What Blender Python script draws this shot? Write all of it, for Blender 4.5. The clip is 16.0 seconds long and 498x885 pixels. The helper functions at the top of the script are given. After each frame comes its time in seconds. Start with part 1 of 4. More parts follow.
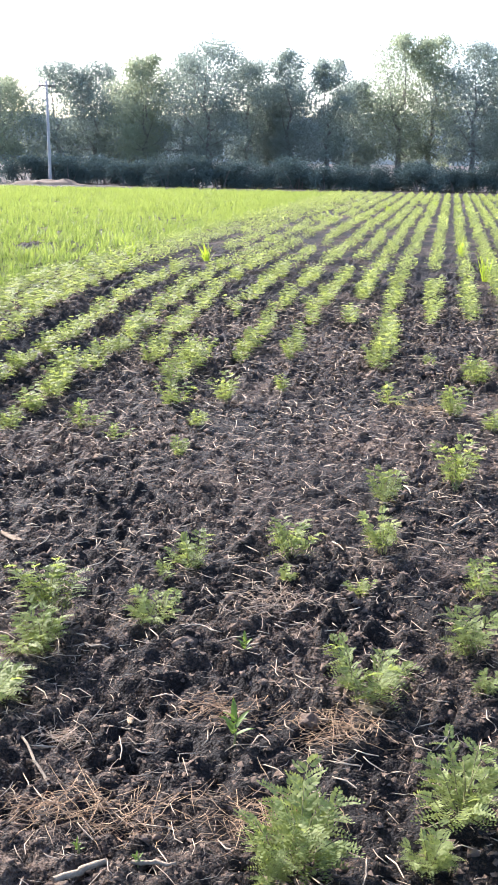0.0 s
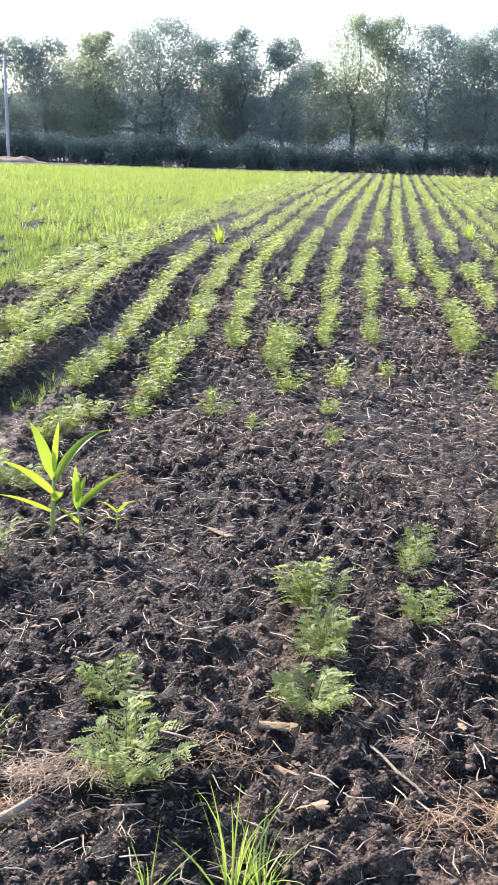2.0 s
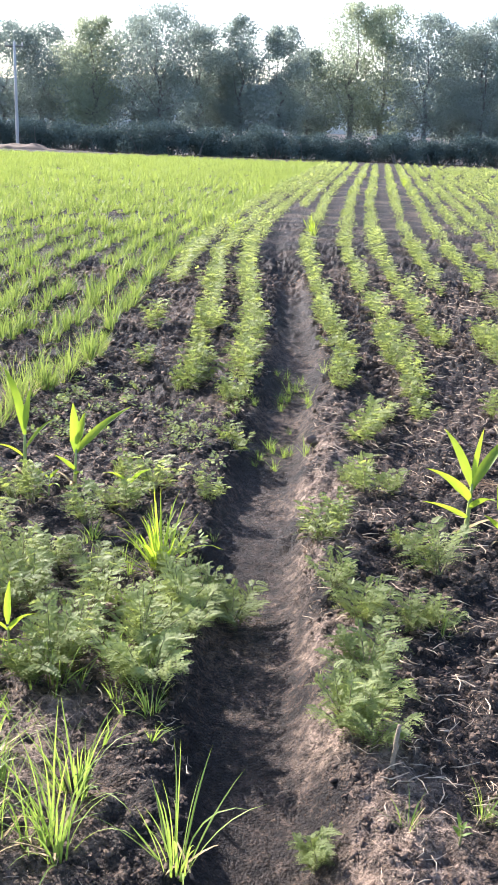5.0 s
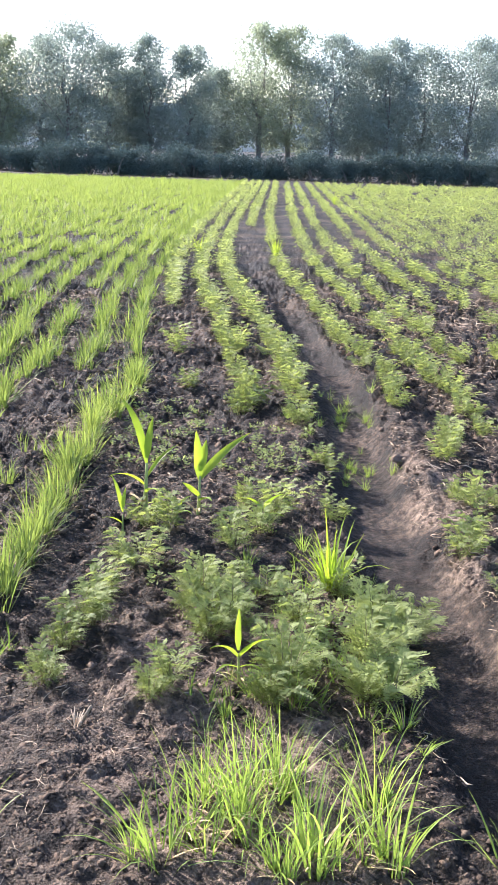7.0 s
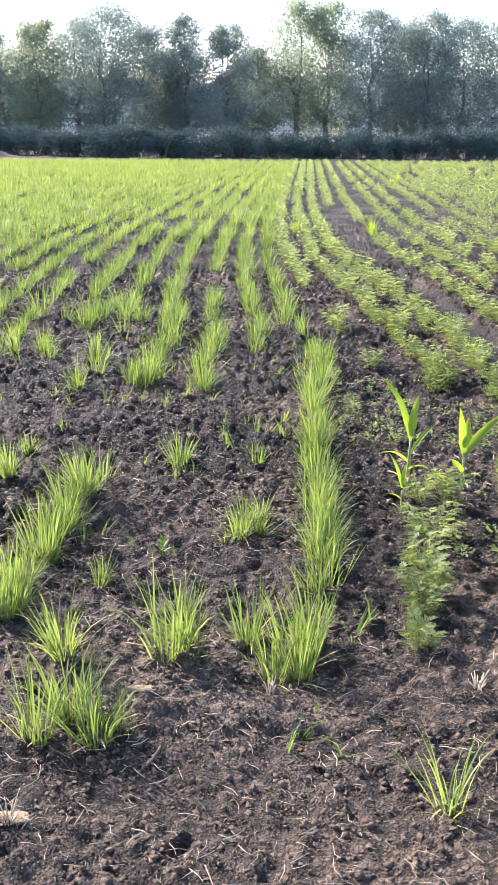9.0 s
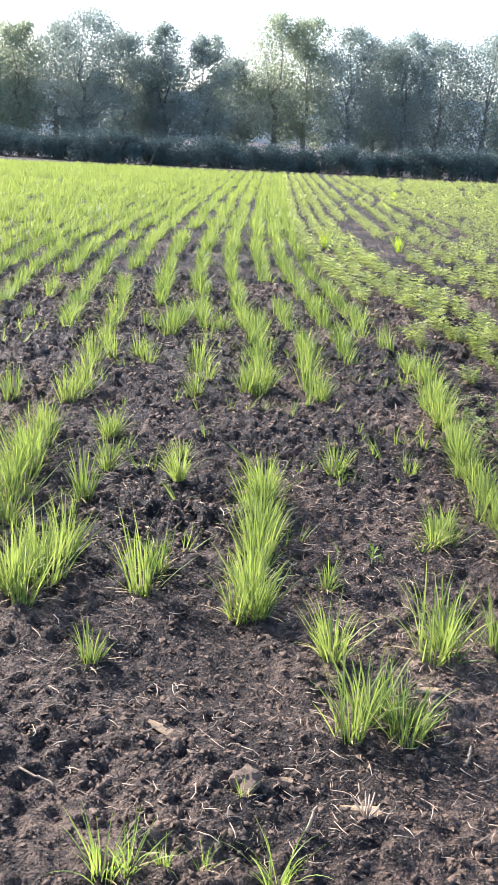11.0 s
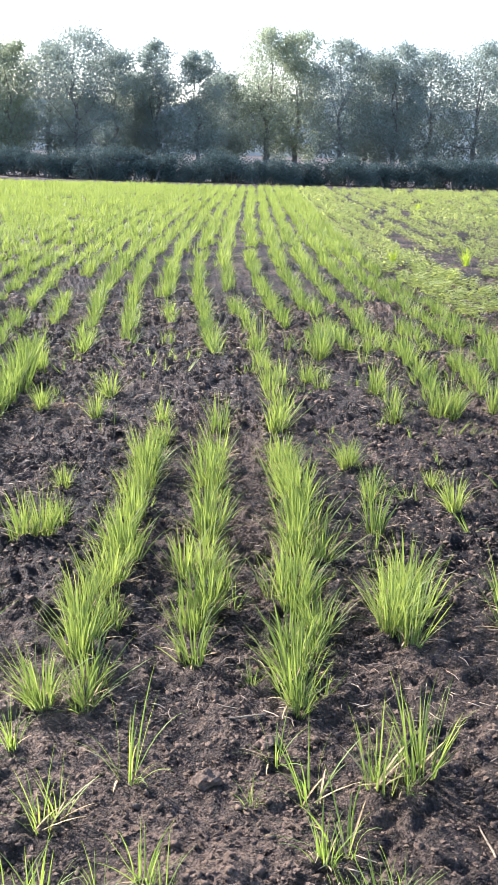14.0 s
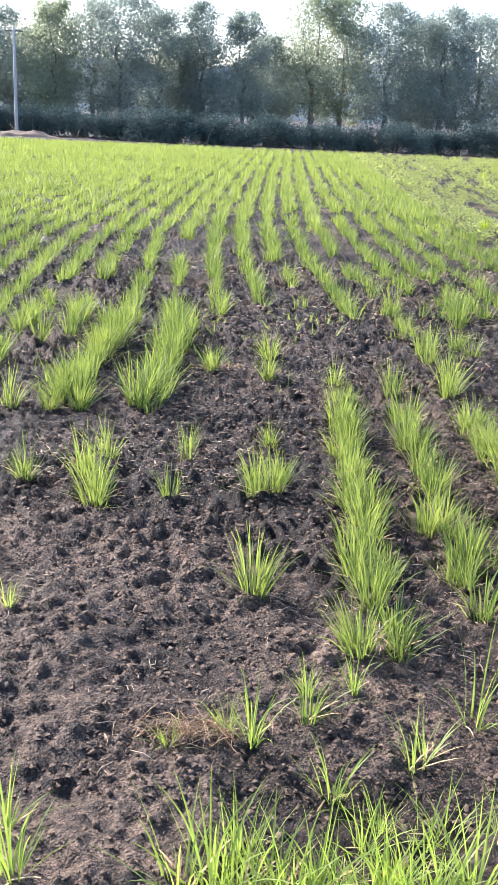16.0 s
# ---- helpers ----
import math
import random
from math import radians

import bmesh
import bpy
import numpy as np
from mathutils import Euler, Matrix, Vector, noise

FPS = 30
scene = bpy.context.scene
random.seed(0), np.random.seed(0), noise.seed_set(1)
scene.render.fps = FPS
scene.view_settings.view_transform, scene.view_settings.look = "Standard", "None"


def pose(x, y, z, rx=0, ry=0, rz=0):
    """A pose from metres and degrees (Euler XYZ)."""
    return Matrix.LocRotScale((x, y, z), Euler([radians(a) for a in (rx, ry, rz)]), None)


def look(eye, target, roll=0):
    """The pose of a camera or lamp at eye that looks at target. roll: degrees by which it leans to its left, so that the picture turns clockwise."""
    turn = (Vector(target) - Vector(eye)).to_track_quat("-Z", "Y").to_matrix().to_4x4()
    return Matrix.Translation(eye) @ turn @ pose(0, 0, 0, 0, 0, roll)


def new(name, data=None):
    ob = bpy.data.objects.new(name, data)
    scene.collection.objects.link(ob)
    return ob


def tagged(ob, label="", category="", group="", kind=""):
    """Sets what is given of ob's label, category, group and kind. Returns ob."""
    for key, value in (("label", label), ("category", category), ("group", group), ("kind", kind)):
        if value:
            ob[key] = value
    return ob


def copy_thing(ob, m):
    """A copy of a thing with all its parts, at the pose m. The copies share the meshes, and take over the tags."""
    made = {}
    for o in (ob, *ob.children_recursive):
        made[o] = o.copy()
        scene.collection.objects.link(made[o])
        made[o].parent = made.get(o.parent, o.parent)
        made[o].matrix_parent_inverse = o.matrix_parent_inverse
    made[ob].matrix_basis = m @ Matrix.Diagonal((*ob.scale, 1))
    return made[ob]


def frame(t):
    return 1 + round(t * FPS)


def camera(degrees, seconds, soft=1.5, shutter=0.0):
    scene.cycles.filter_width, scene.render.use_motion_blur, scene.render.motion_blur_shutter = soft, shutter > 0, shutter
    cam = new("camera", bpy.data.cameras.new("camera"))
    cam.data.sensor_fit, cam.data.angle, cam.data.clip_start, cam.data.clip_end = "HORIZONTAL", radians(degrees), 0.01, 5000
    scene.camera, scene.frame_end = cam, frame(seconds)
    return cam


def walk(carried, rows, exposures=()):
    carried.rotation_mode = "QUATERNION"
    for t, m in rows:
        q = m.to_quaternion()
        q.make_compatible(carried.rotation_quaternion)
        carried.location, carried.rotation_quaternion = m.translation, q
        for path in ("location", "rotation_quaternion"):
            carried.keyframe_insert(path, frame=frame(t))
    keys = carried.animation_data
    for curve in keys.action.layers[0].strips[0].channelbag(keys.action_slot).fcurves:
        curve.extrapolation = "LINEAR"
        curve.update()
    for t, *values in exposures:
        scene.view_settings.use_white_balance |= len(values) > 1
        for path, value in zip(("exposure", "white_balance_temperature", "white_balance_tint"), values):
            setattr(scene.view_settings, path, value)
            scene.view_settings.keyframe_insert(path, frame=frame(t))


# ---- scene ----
cam = camera(28.0, 16.0)
PATH = [
    (0, (-0.088, 0.341, 1.359), (-0.453, 2.23, 0.814), 0.8),
    (0.5, (-0.322, 0.33, 1.345), (-0.695, 2.22, 0.809), 0.6),
    (1, (-0.572, 0.339, 1.369), (-0.915, 2.234, 0.829), 0.8),
    (1.5, (-0.841, 0.31, 1.355), (-1.138, 2.208, 0.799), 1.2),
    (2, (-1.062, 0.281, 1.355), (-1.316, 2.178, 0.775), 1.5),
    (2.5, (-1.331, 0.285, 1.333), (-1.573, 2.177, 0.731), 1.1),
    (3, (-1.571, 0.252, 1.345), (-1.816, 2.147, 0.754), 0.9),
    (3.5, (-1.813, 0.19, 1.356), (-2.028, 2.088, 0.763), 1.2),
    (4, (-2.051, 0.166, 1.33), (-2.261, 2.062, 0.731), 2.1),
    (4.5, (-2.322, 0.158, 1.353), (-2.538, 2.052, 0.749), 2.2),
    (5, (-2.588, 0.075, 1.38), (-2.801, 1.971, 0.779), 2.0),
    (5.2, (-2.672, 0.056, 1.377), (-2.876, 1.955, 0.783), 1.9),
    (7.3, (-3.551, -0.08, 1.414), (-3.576, 1.838, 0.85), 1.7),
    (7.5, (-3.642, -0.054, 1.41), (-3.675, 1.863, 0.838), 1.4),
    (8, (-3.871, -0.051, 1.404), (-3.937, 1.86, 0.817), 0.8),
    (8.5, (-4.122, -0.129, 1.396), (-4.222, 1.777, 0.799), 0.2),
    (8.7, (-4.221, -0.175, 1.414), (-4.323, 1.729, 0.811), 0.2),
    (10.8, (-5.147, -0.372, 1.435), (-5.16, 1.542, 0.858), 2.7),
    (11, (-5.25, -0.355, 1.423), (-5.265, 1.559, 0.842), 2.9),
    (11.5, (-5.476, -0.325, 1.437), (-5.508, 1.584, 0.842), 2.9),
    (12, (-5.721, -0.362, 1.435), (-5.771, 1.544, 0.829), 2.5),
    (12.5, (-5.899, -0.383, 1.445), (-5.949, 1.524, 0.845), 2.3),
    (13, (-6.115, -0.344, 1.438), (-6.152, 1.567, 0.85), 2.0),
    (13.5, (-6.292, -0.32, 1.457), (-6.308, 1.599, 0.892), 1.7),
    (14, (-6.477, -0.356, 1.47), (-6.468, 1.564, 0.912), 1.5),
    (14.5, (-6.665, -0.396, 1.472), (-6.643, 1.523, 0.907), 1.7),
    (15, (-6.872, -0.379, 1.455), (-6.852, 1.533, 0.868), 1.9),
    (15.5, (-7.073, -0.385, 1.446), (-7.077, 1.521, 0.839), 2.2),
    (16, (-7.289, -0.458, 1.446), (-7.332, 1.442, 0.823), 2.5),
]
walk(cam, [(t, look(eye, target, roll)) for t, eye, target, roll in PATH], [(0.0, 1.83, 5760, 17), (16.0, 1.83, 5760, 17)])

# ---- light ----
SUN_AZ, SUN_EL = radians(-50), radians(28)          # from ahead (+y) towards the left, and above the horizon
sun_dir = Vector((math.sin(SUN_AZ) * math.cos(SUN_EL), math.cos(SUN_AZ) * math.cos(SUN_EL), math.sin(SUN_EL)))
world = bpy.data.worlds.new("sky")
scene.world = world
world.use_nodes = True
wn, wl = world.node_tree.nodes, world.node_tree.links
sky = wn.new("ShaderNodeTexSky")
sky.sky_type, sky.sun_disc = "NISHITA", False
sky.sun_elevation, sky.sun_rotation = SUN_EL, SUN_AZ
sky.air_density, sky.dust_density, sky.ozone_density = 1.0, 1.8, 1.5
wl.new(sky.outputs[0], wn["Background"].inputs[0])
wn["Background"].inputs[1].default_value = 0.125
lamp = bpy.data.lights.new("sun", "SUN")
lamp.energy, lamp.angle, lamp.color = 4.6, radians(0.9), (1.0, 0.90, 0.76)
sun = new("sun", lamp)
sun.matrix_world = look((0, 0, 30), Vector((0, 0, 30)) - sun_dir)


# ---- materials ----
def material(name):
    m = bpy.data.materials.new(name)
    m.use_nodes = True
    n, l = m.node_tree.nodes, m.node_tree.links
    return m, n, l, n["Principled BSDF"], n["Material Output"]


def ramp(n, stops):
    r = n.new("ShaderNodeValToRGB")
    e = r.color_ramp.elements
    while len(e) < len(stops):
        e.new(0.5)
    for i, (p, c) in enumerate(stops):
        e[i].position, e[i].color = p, (*c, 1)
    return r


def leaf_material(name, dark, light, glow, through_share=0.4, rough=0.5, scale=3.0, gloss=0.22):
    """A leaf that lets light through; it varies from plant to plant, from leaf to leaf and over the field."""
    m, n, l, p, out = material(name)
    geo, info, tex = n.new("ShaderNodeNewGeometry"), n.new("ShaderNodeObjectInfo"), n.new("ShaderNodeTexNoise")
    tex.inputs["Scale"].default_value = scale
    l.new(geo.outputs["Position"], tex.inputs["Vector"])
    add = n.new("ShaderNodeMath"); add.operation = "ADD"
    l.new(geo.outputs["Random Per Island"], add.inputs[0]); l.new(info.outputs["Random"], add.inputs[1])
    mix = n.new("ShaderNodeMath"); mix.operation = "MULTIPLY_ADD"
    l.new(add.outputs[0], mix.inputs[0]); mix.inputs[1].default_value = 0.3
    l.new(tex.outputs["Fac"], mix.inputs[2])
    r = ramp(n, [(0.35, dark), (0.95, light)])
    l.new(mix.outputs[0], r.inputs[0])
    l.new(r.outputs[0], p.inputs["Base Color"])
    p.inputs["Roughness"].default_value = rough
    p.inputs["Specular IOR Level"].default_value = gloss
    t = n.new("ShaderNodeBsdfTranslucent")
    hue = n.new("ShaderNodeMix"); hue.data_type = "RGBA"; hue.blend_type = "MULTIPLY"; hue.inputs[0].default_value = 1
    l.new(r.outputs[0], hue.inputs[6]); hue.inputs[7].default_value = (*glow, 1)
    l.new(hue.outputs[2], t.inputs["Color"])
    s = n.new("ShaderNodeMixShader"); s.inputs[0].default_value = through_share
    l.new(p.outputs[0], s.inputs[1]); l.new(t.outputs[0], s.inputs[2]); l.new(s.outputs[0], out.inputs[0])
    return m


def plain_material(name, a, b, scale, rough=0.85, bump=0.3, spread=0.3):
    """Two tones broken up by noise at two scales, and from piece to piece."""
    m, n, l, p, out = material(name)
    geo, info = n.new("ShaderNodeNewGeometry"), n.new("ShaderNodeObjectInfo")
    t1, t2 = n.new("ShaderNodeTexNoise"), n.new("ShaderNodeTexNoise")
    t1.inputs["Scale"].default_value, t2.inputs["Scale"].default_value = scale, scale * 9
    t1.inputs["Detail"].default_value = 4
    for t in (t1, t2):
        l.new(geo.outputs["Position"], t.inputs["Vector"])
    add = n.new("ShaderNodeMath"); add.operation = "ADD"
    l.new(t1.outputs["Fac"], add.inputs[0]); l.new(t2.outputs["Fac"], add.inputs[1])
    rnd = n.new("ShaderNodeMath"); rnd.operation = "ADD"
    l.new(geo.outputs["Random Per Island"], rnd.inputs[0]); l.new(info.outputs["Random"], rnd.inputs[1])
    mix = n.new("ShaderNodeMath"); mix.operation = "MULTIPLY_ADD"
    l.new(rnd.outputs[0], mix.inputs[0]); mix.inputs[1].default_value = spread
    l.new(add.outputs[0], mix.inputs[2])
    half = n.new("ShaderNodeMath"); half.operation = "MULTIPLY"; half.inputs[1].default_value = 0.6
    l.new(mix.outputs[0], half.inputs[0])
    r = ramp(n, [(0.4, a), (0.95, b)])
    l.new(half.outputs[0], r.inputs[0]); l.new(r.outputs[0], p.inputs["Base Color"])
    p.inputs["Roughness"].default_value = rough
    p.inputs["Specular IOR Level"].default_value = 0.25
    bp = n.new("ShaderNodeBump"); bp.inputs["Strength"].default_value = bump; bp.inputs["Distance"].default_value = 0.01
    l.new(t2.outputs["Fac"], bp.inputs["Height"]); l.new(bp.outputs[0], p.inputs["Normal"])
    return m


def soil_material():
    m, n, l, p, out = material("soil")
    geo, att = n.new("ShaderNodeNewGeometry"), n.new("ShaderNodeAttribute")
    att.attribute_name = "crust"
    big, mid, fine = (n.new("ShaderNodeTexNoise") for _ in range(3))
    for t, s, d in ((big, 1.3, 4), (mid, 30, 8), (fine, 150, 6)):
        t.inputs["Scale"].default_value, t.inputs["Detail"].default_value = s, d
        l.new(geo.outputs["Position"], t.inputs["Vector"])
    mid.inputs["Roughness"].default_value = 0.7
    lump, grain = n.new("ShaderNodeTexNoise"), n.new("ShaderNodeTexVoronoi")
    lump.noise_type, lump.normalize = "RIDGED_MULTIFRACTAL", True
    lump.inputs["Scale"].default_value, lump.inputs["Detail"].default_value, grain.inputs["Scale"].default_value = 45, 5, 170
    # warped, so that the crumbs do not look like cells
    warp = n.new("ShaderNodeMix"); warp.data_type = "VECTOR"; warp.inputs[0].default_value = 0.035
    l.new(geo.outputs["Position"], warp.inputs[4]); l.new(mid.outputs["Color"], warp.inputs[5])
    l.new(warp.outputs[1], lump.inputs["Vector"]); l.new(warp.outputs[1], grain.inputs["Vector"])
    tone = n.new("ShaderNodeMath"); tone.operation = "MULTIPLY_ADD"
    l.new(big.outputs["Fac"], tone.inputs[0]); tone.inputs[1].default_value = 0.5
    half = n.new("ShaderNodeMath"); half.operation = "MULTIPLY"; half.inputs[1].default_value = 0.55
    l.new(mid.outputs["Fac"], half.inputs[0]); l.new(half.outputs[0], tone.inputs[2])
    speck = n.new("ShaderNodeMath"); speck.operation = "MULTIPLY_ADD"; speck.inputs[1].default_value = 0.4
    l.new(fine.outputs["Fac"], speck.inputs[0]); l.new(tone.outputs[0], speck.inputs[2])
    r = ramp(n, [(0.58, (0.0088, 0.0067, 0.0056)), (0.72, (0.0215, 0.016, 0.0128)), (0.86, (0.21, 0.144, 0.10))])
    l.new(speck.outputs[0], r.inputs[0])
    dry = ramp(n, [(0.3, (0.10, 0.069, 0.05)), (0.68, (0.54, 0.39, 0.28))])
    l.new(mid.outputs["Fac"], dry.inputs[0])
    edge = n.new("ShaderNodeMath"); edge.operation = "MULTIPLY"
    gate = ramp(n, [(0.35, (0.3,) * 3), (0.58, (1,) * 3)])
    l.new(mid.outputs["Fac"], gate.inputs[0])
    l.new(att.outputs["Fac"], edge.inputs[0]); l.new(gate.outputs[0], edge.inputs[1])
    mx = n.new("ShaderNodeMix"); mx.data_type = "RGBA"
    l.new(edge.outputs[0], mx.inputs[0]); l.new(r.outputs[0], mx.inputs[6]); l.new(dry.outputs[0], mx.inputs[7])
    l.new(mx.outputs[2], p.inputs["Base Color"])
    rough = ramp(n, [(0.3, (0.6,) * 3), (0.7, (0.9,) * 3)])
    l.new(fine.outputs["Fac"], rough.inputs[0]); l.new(rough.outputs[0], p.inputs["Roughness"])
    p.inputs["Specular IOR Level"].default_value = 0.28
    last = None
    for tex, sock, strength, dist in ((lump, "Fac", 0.8, 0.03), (grain, "Distance", 0.9, -0.012), (mid, "Fac", 1.0, 0.06), (fine, "Fac", 1.0, 0.02)):
        bp = n.new("ShaderNodeBump")
        bp.inputs["Strength"].default_value, bp.inputs["Distance"].default_value = strength, abs(dist)
        bp.invert = dist < 0
        l.new(tex.outputs[sock], bp.inputs["Height"])
        if last:
            l.new(last.outputs[0], bp.inputs["Normal"])
        last = bp
    l.new(last.outputs[0], p.inputs["Normal"])
    return m


SOIL = soil_material()
CLOD = plain_material("clod", (0.009, 0.007, 0.006), (0.23, 0.162, 0.115), 90, 0.8, 0.9, 0.75)
CHICKPEA = leaf_material("chickpea_leaf", (0.11, 0.15, 0.05), (0.30, 0.345, 0.134), (1.36, 1.34, 0.82), 0.52, 0.55)
CHICKPEA_STEM = plain_material("chickpea_stem", (0.12, 0.15, 0.05), (0.22, 0.2, 0.09), 40)
WHEAT = leaf_material("wheat_blade", (0.078, 0.128, 0.038), (0.242, 0.30, 0.092), (1.3, 1.28, 0.76), 0.48, 0.5)
GRASS = leaf_material("grass_blade", (0.11, 0.17, 0.045), (0.30, 0.38, 0.11), (1.28, 1.33, 0.65), 0.5, 0.4)
DRY = plain_material("dry_leaf", (0.22, 0.14, 0.06), (0.5, 0.38, 0.2), 25, 0.8)
MAIZE = leaf_material("maize_leaf", (0.11, 0.19, 0.03), (0.27, 0.36, 0.06), (1.38, 1.35, 0.5), 0.5, 0.45, 9.0)
BRIGHT_GRASS = leaf_material("bright_grass_blade", (0.16, 0.25, 0.035), (0.36, 0.44, 0.08), (1.4, 1.38, 0.5), 0.55, 0.4)
MAIZE_STALK = plain_material("maize_stalk", (0.16, 0.22, 0.05), (0.3, 0.33, 0.12), 30, 0.5, 0.1)
WEED = leaf_material("weed_leaf", (0.08, 0.14, 0.03), (0.17, 0.23, 0.06), (1.2, 1.3, 0.6), 0.4)
FINE_STRAW = plain_material("fine_straw", (0.16, 0.092, 0.052), (0.48, 0.325, 0.19), 18, 0.75, 0.2, 0.5)
STRAW = plain_material("straw", (0.085, 0.055, 0.036), (0.56, 0.43, 0.30), 18, 0.8, 0.2, 0.6)
HUSK = plain_material("husk", (0.16, 0.105, 0.06), (0.36, 0.26, 0.15), 22, 0.7, 0.3)
WOOD = plain_material("dead_stalk", (0.15, 0.11, 0.075), (0.32, 0.25, 0.17), 30, 0.8, 0.5)
# bark lightened to carry some of the haze over the far trunks
BARK = plain_material("bark", (0.10, 0.095, 0.09), (0.2, 0.185, 0.17), 4, 0.9, 0.8)
# tree leaves paler and greyer than foliage: the haze is in their base colour
TREE_HAZED = leaf_material("tree_leaf_hazed", (0.235, 0.28, 0.265), (0.30, 0.34, 0.30), (1.15, 1.17, 1.05), 0.42, 0.9, 0.12, 0.03)
TREE_PALE_HAZED = leaf_material("tree_leaf_pale_hazed", (0.245, 0.285, 0.235), (0.33, 0.36, 0.265), (1.15, 1.17, 0.98), 0.48, 0.9, 0.12, 0.04)
# shrub leaves tinted blue-grey, haze put into the colour
SHRUB_HAZED = leaf_material("shrub_leaf_hazed", (0.085, 0.118, 0.11), (0.105, 0.138, 0.124), (1.0, 1.0, 1.0), 0.12, 1.0, 0.2, 0.0)
# blue-grey glow that stands in for the haze among the trees
GLOWING_HAZE, hn, hl, hp, hout = material("haze")
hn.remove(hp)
haze_emission = hn.new("ShaderNodeEmission")
haze_emission.inputs["Color"].default_value, haze_emission.inputs["Strength"].default_value = (0.078, 0.097, 0.112, 1), 1.0
hl.new(haze_emission.outputs[0], hout.inputs[0])
CONCRETE = plain_material("concrete", (0.3, 0.3, 0.29), (0.42, 0.41, 0.4), 3, 0.85, 0.2)
IRON = plain_material("iron", (0.10, 0.10, 0.10), (0.2, 0.19, 0.18), 10, 0.6, 0.1)
DRY_EARTH = plain_material("dry_earth", (0.11, 0.078, 0.055), (0.2, 0.145, 0.10), 2.5, 0.9, 0.6)
STONE = plain_material("stone", (0.3, 0.29, 0.27), (0.5, 0.48, 0.45), 12, 0.8, 0.4)


# ---- mesh helpers ----
def raw(name, v, f, mat, smooth=False):
    """A mesh from arrays of corners and of triangles or quads."""
    v, f = np.asarray(v, np.float32), np.asarray(f, np.int32)
    me = bpy.data.meshes.new(name)
    k = f.shape[1]
    me.vertices.add(len(v)); me.vertices.foreach_set("co", v.ravel())
    me.loops.add(f.size); me.loops.foreach_set("vertex_index", f.ravel())
    me.polygons.add(len(f)); me.polygons.foreach_set("loop_start", np.arange(0, f.size, k, dtype=np.int32))
    if smooth:
        me.polygons.foreach_set("use_smooth", np.ones(len(f), bool))
    me.update(calc_edges=True)
    me.materials.append(mat)
    return me


def part(name, data, parent, label=""):
    ob = new(name, data)
    ob.parent = parent
    return tagged(ob, label)


def joined(pieces):
    """One pair of arrays out of many."""
    vs, fs, k = [], [], 0
    for v, f in pieces:
        vs.append(np.asarray(v, float)); fs.append(np.asarray(f, int) + k); k += len(v)
    return np.concatenate(vs), np.concatenate(fs)


def scatter(shapes, x, y, z, size, rng, lean=0.0, flat=False):
    """Many turned and scaled copies of some shapes as one pair of arrays."""
    pick = rng.integers(0, len(shapes), len(x))
    turn = rng.uniform(0, 2 * np.pi, len(x))
    out = []
    for k, (v, f) in enumerate(shapes):
        i = np.nonzero(pick == k)[0]
        if not len(i):
            continue
        v = np.asarray(v)
        c, s = np.cos(turn[i])[:, None], np.sin(turn[i])[:, None]
        vx = (v[:, 0] * c - v[:, 1] * s) * size[i][:, None]
        vy = (v[:, 0] * s + v[:, 1] * c) * size[i][:, None]
        vz = v[:, 2] * size[i][:, None]
        if lean:
            lx, ly = rng.normal(0, lean, (2, len(i), 1))
            vx, vy = vx + lx * vz, vy + ly * vz
        p = np.stack([vx + x[i][:, None], vy + y[i][:, None], vz + z[i][:, None]], -1).reshape(-1, 3)
        q = (np.asarray(f)[None] + (np.arange(len(i)) * len(v))[:, None, None]).reshape(-1, np.shape(f)[1])
        out.append((p, q))
    return joined(out)


def tube(points, radii, sides=5):
    """A tapering tube along points, in triangles."""
    pts = [Vector(p) for p in points]
    v, f = [], []
    for i, p in enumerate(pts):
        d = (pts[min(i + 1, len(pts) - 1)] - pts[max(i - 1, 0)]).normalized()
        a = d.cross(Vector((0.3, 1, 0.2))).normalized(); b = d.cross(a)
        for k in range(sides):
            w = 2 * math.pi * k / sides
            v.append(p + (a * math.cos(w) + b * math.sin(w)) * radii[i])
    for i in range(len(pts) - 1):
        for k in range(sides):
            a, b = i * sides + k, i * sides + (k + 1) % sides
            f += [(a, b, b + sides), (a, b + sides, a + sides)]
    top = len(v); v.append(pts[-1])
    f += [((len(pts) - 1) * sides + k, (len(pts) - 1) * sides + (k + 1) % sides, top) for k in range(sides)]
    return np.array([tuple(q) for q in v]), np.array(f)


def blade(base, az, lean, length, width, bend, segs=4, fold=0.0, twist=0.0, neck=0.75, wave=0.0):
    """A grass blade: a strip, folded along its middle, that rises from base and bends over."""
    v, f = [], []
    p = Vector(base)
    a = lean
    side = Vector((-math.sin(az + twist), math.cos(az + twist), 0))
    for i in range(segs + 1):
        s = i / segs
        w = width * (neck + 0.5 * s + (0.75 - neck) * min(1, 4 * s)) * (1 - s ** 2.2) if i < segs else 0
        up = Vector((-math.cos(az) * math.cos(a), -math.sin(az) * math.cos(a), math.sin(a)))
        v += [p - side * w / 2, p + up * (-fold * w), p + side * w / 2]
        d = Vector((math.cos(az) * math.sin(a), math.sin(az) * math.sin(a), math.cos(a)))
        p = p + d * (length / segs)
        az += wave * math.sin(5 * s)
        a += bend / segs * (0.4 + 1.2 * s)
    for i in range(segs):
        k = 3 * i
        for j in (0, 1):
            f += [(k + j, k + j + 1, k + j + 4), (k + j, k + j + 4, k + j + 3)]
    return np.array([tuple(q) for q in v]), np.array(f)


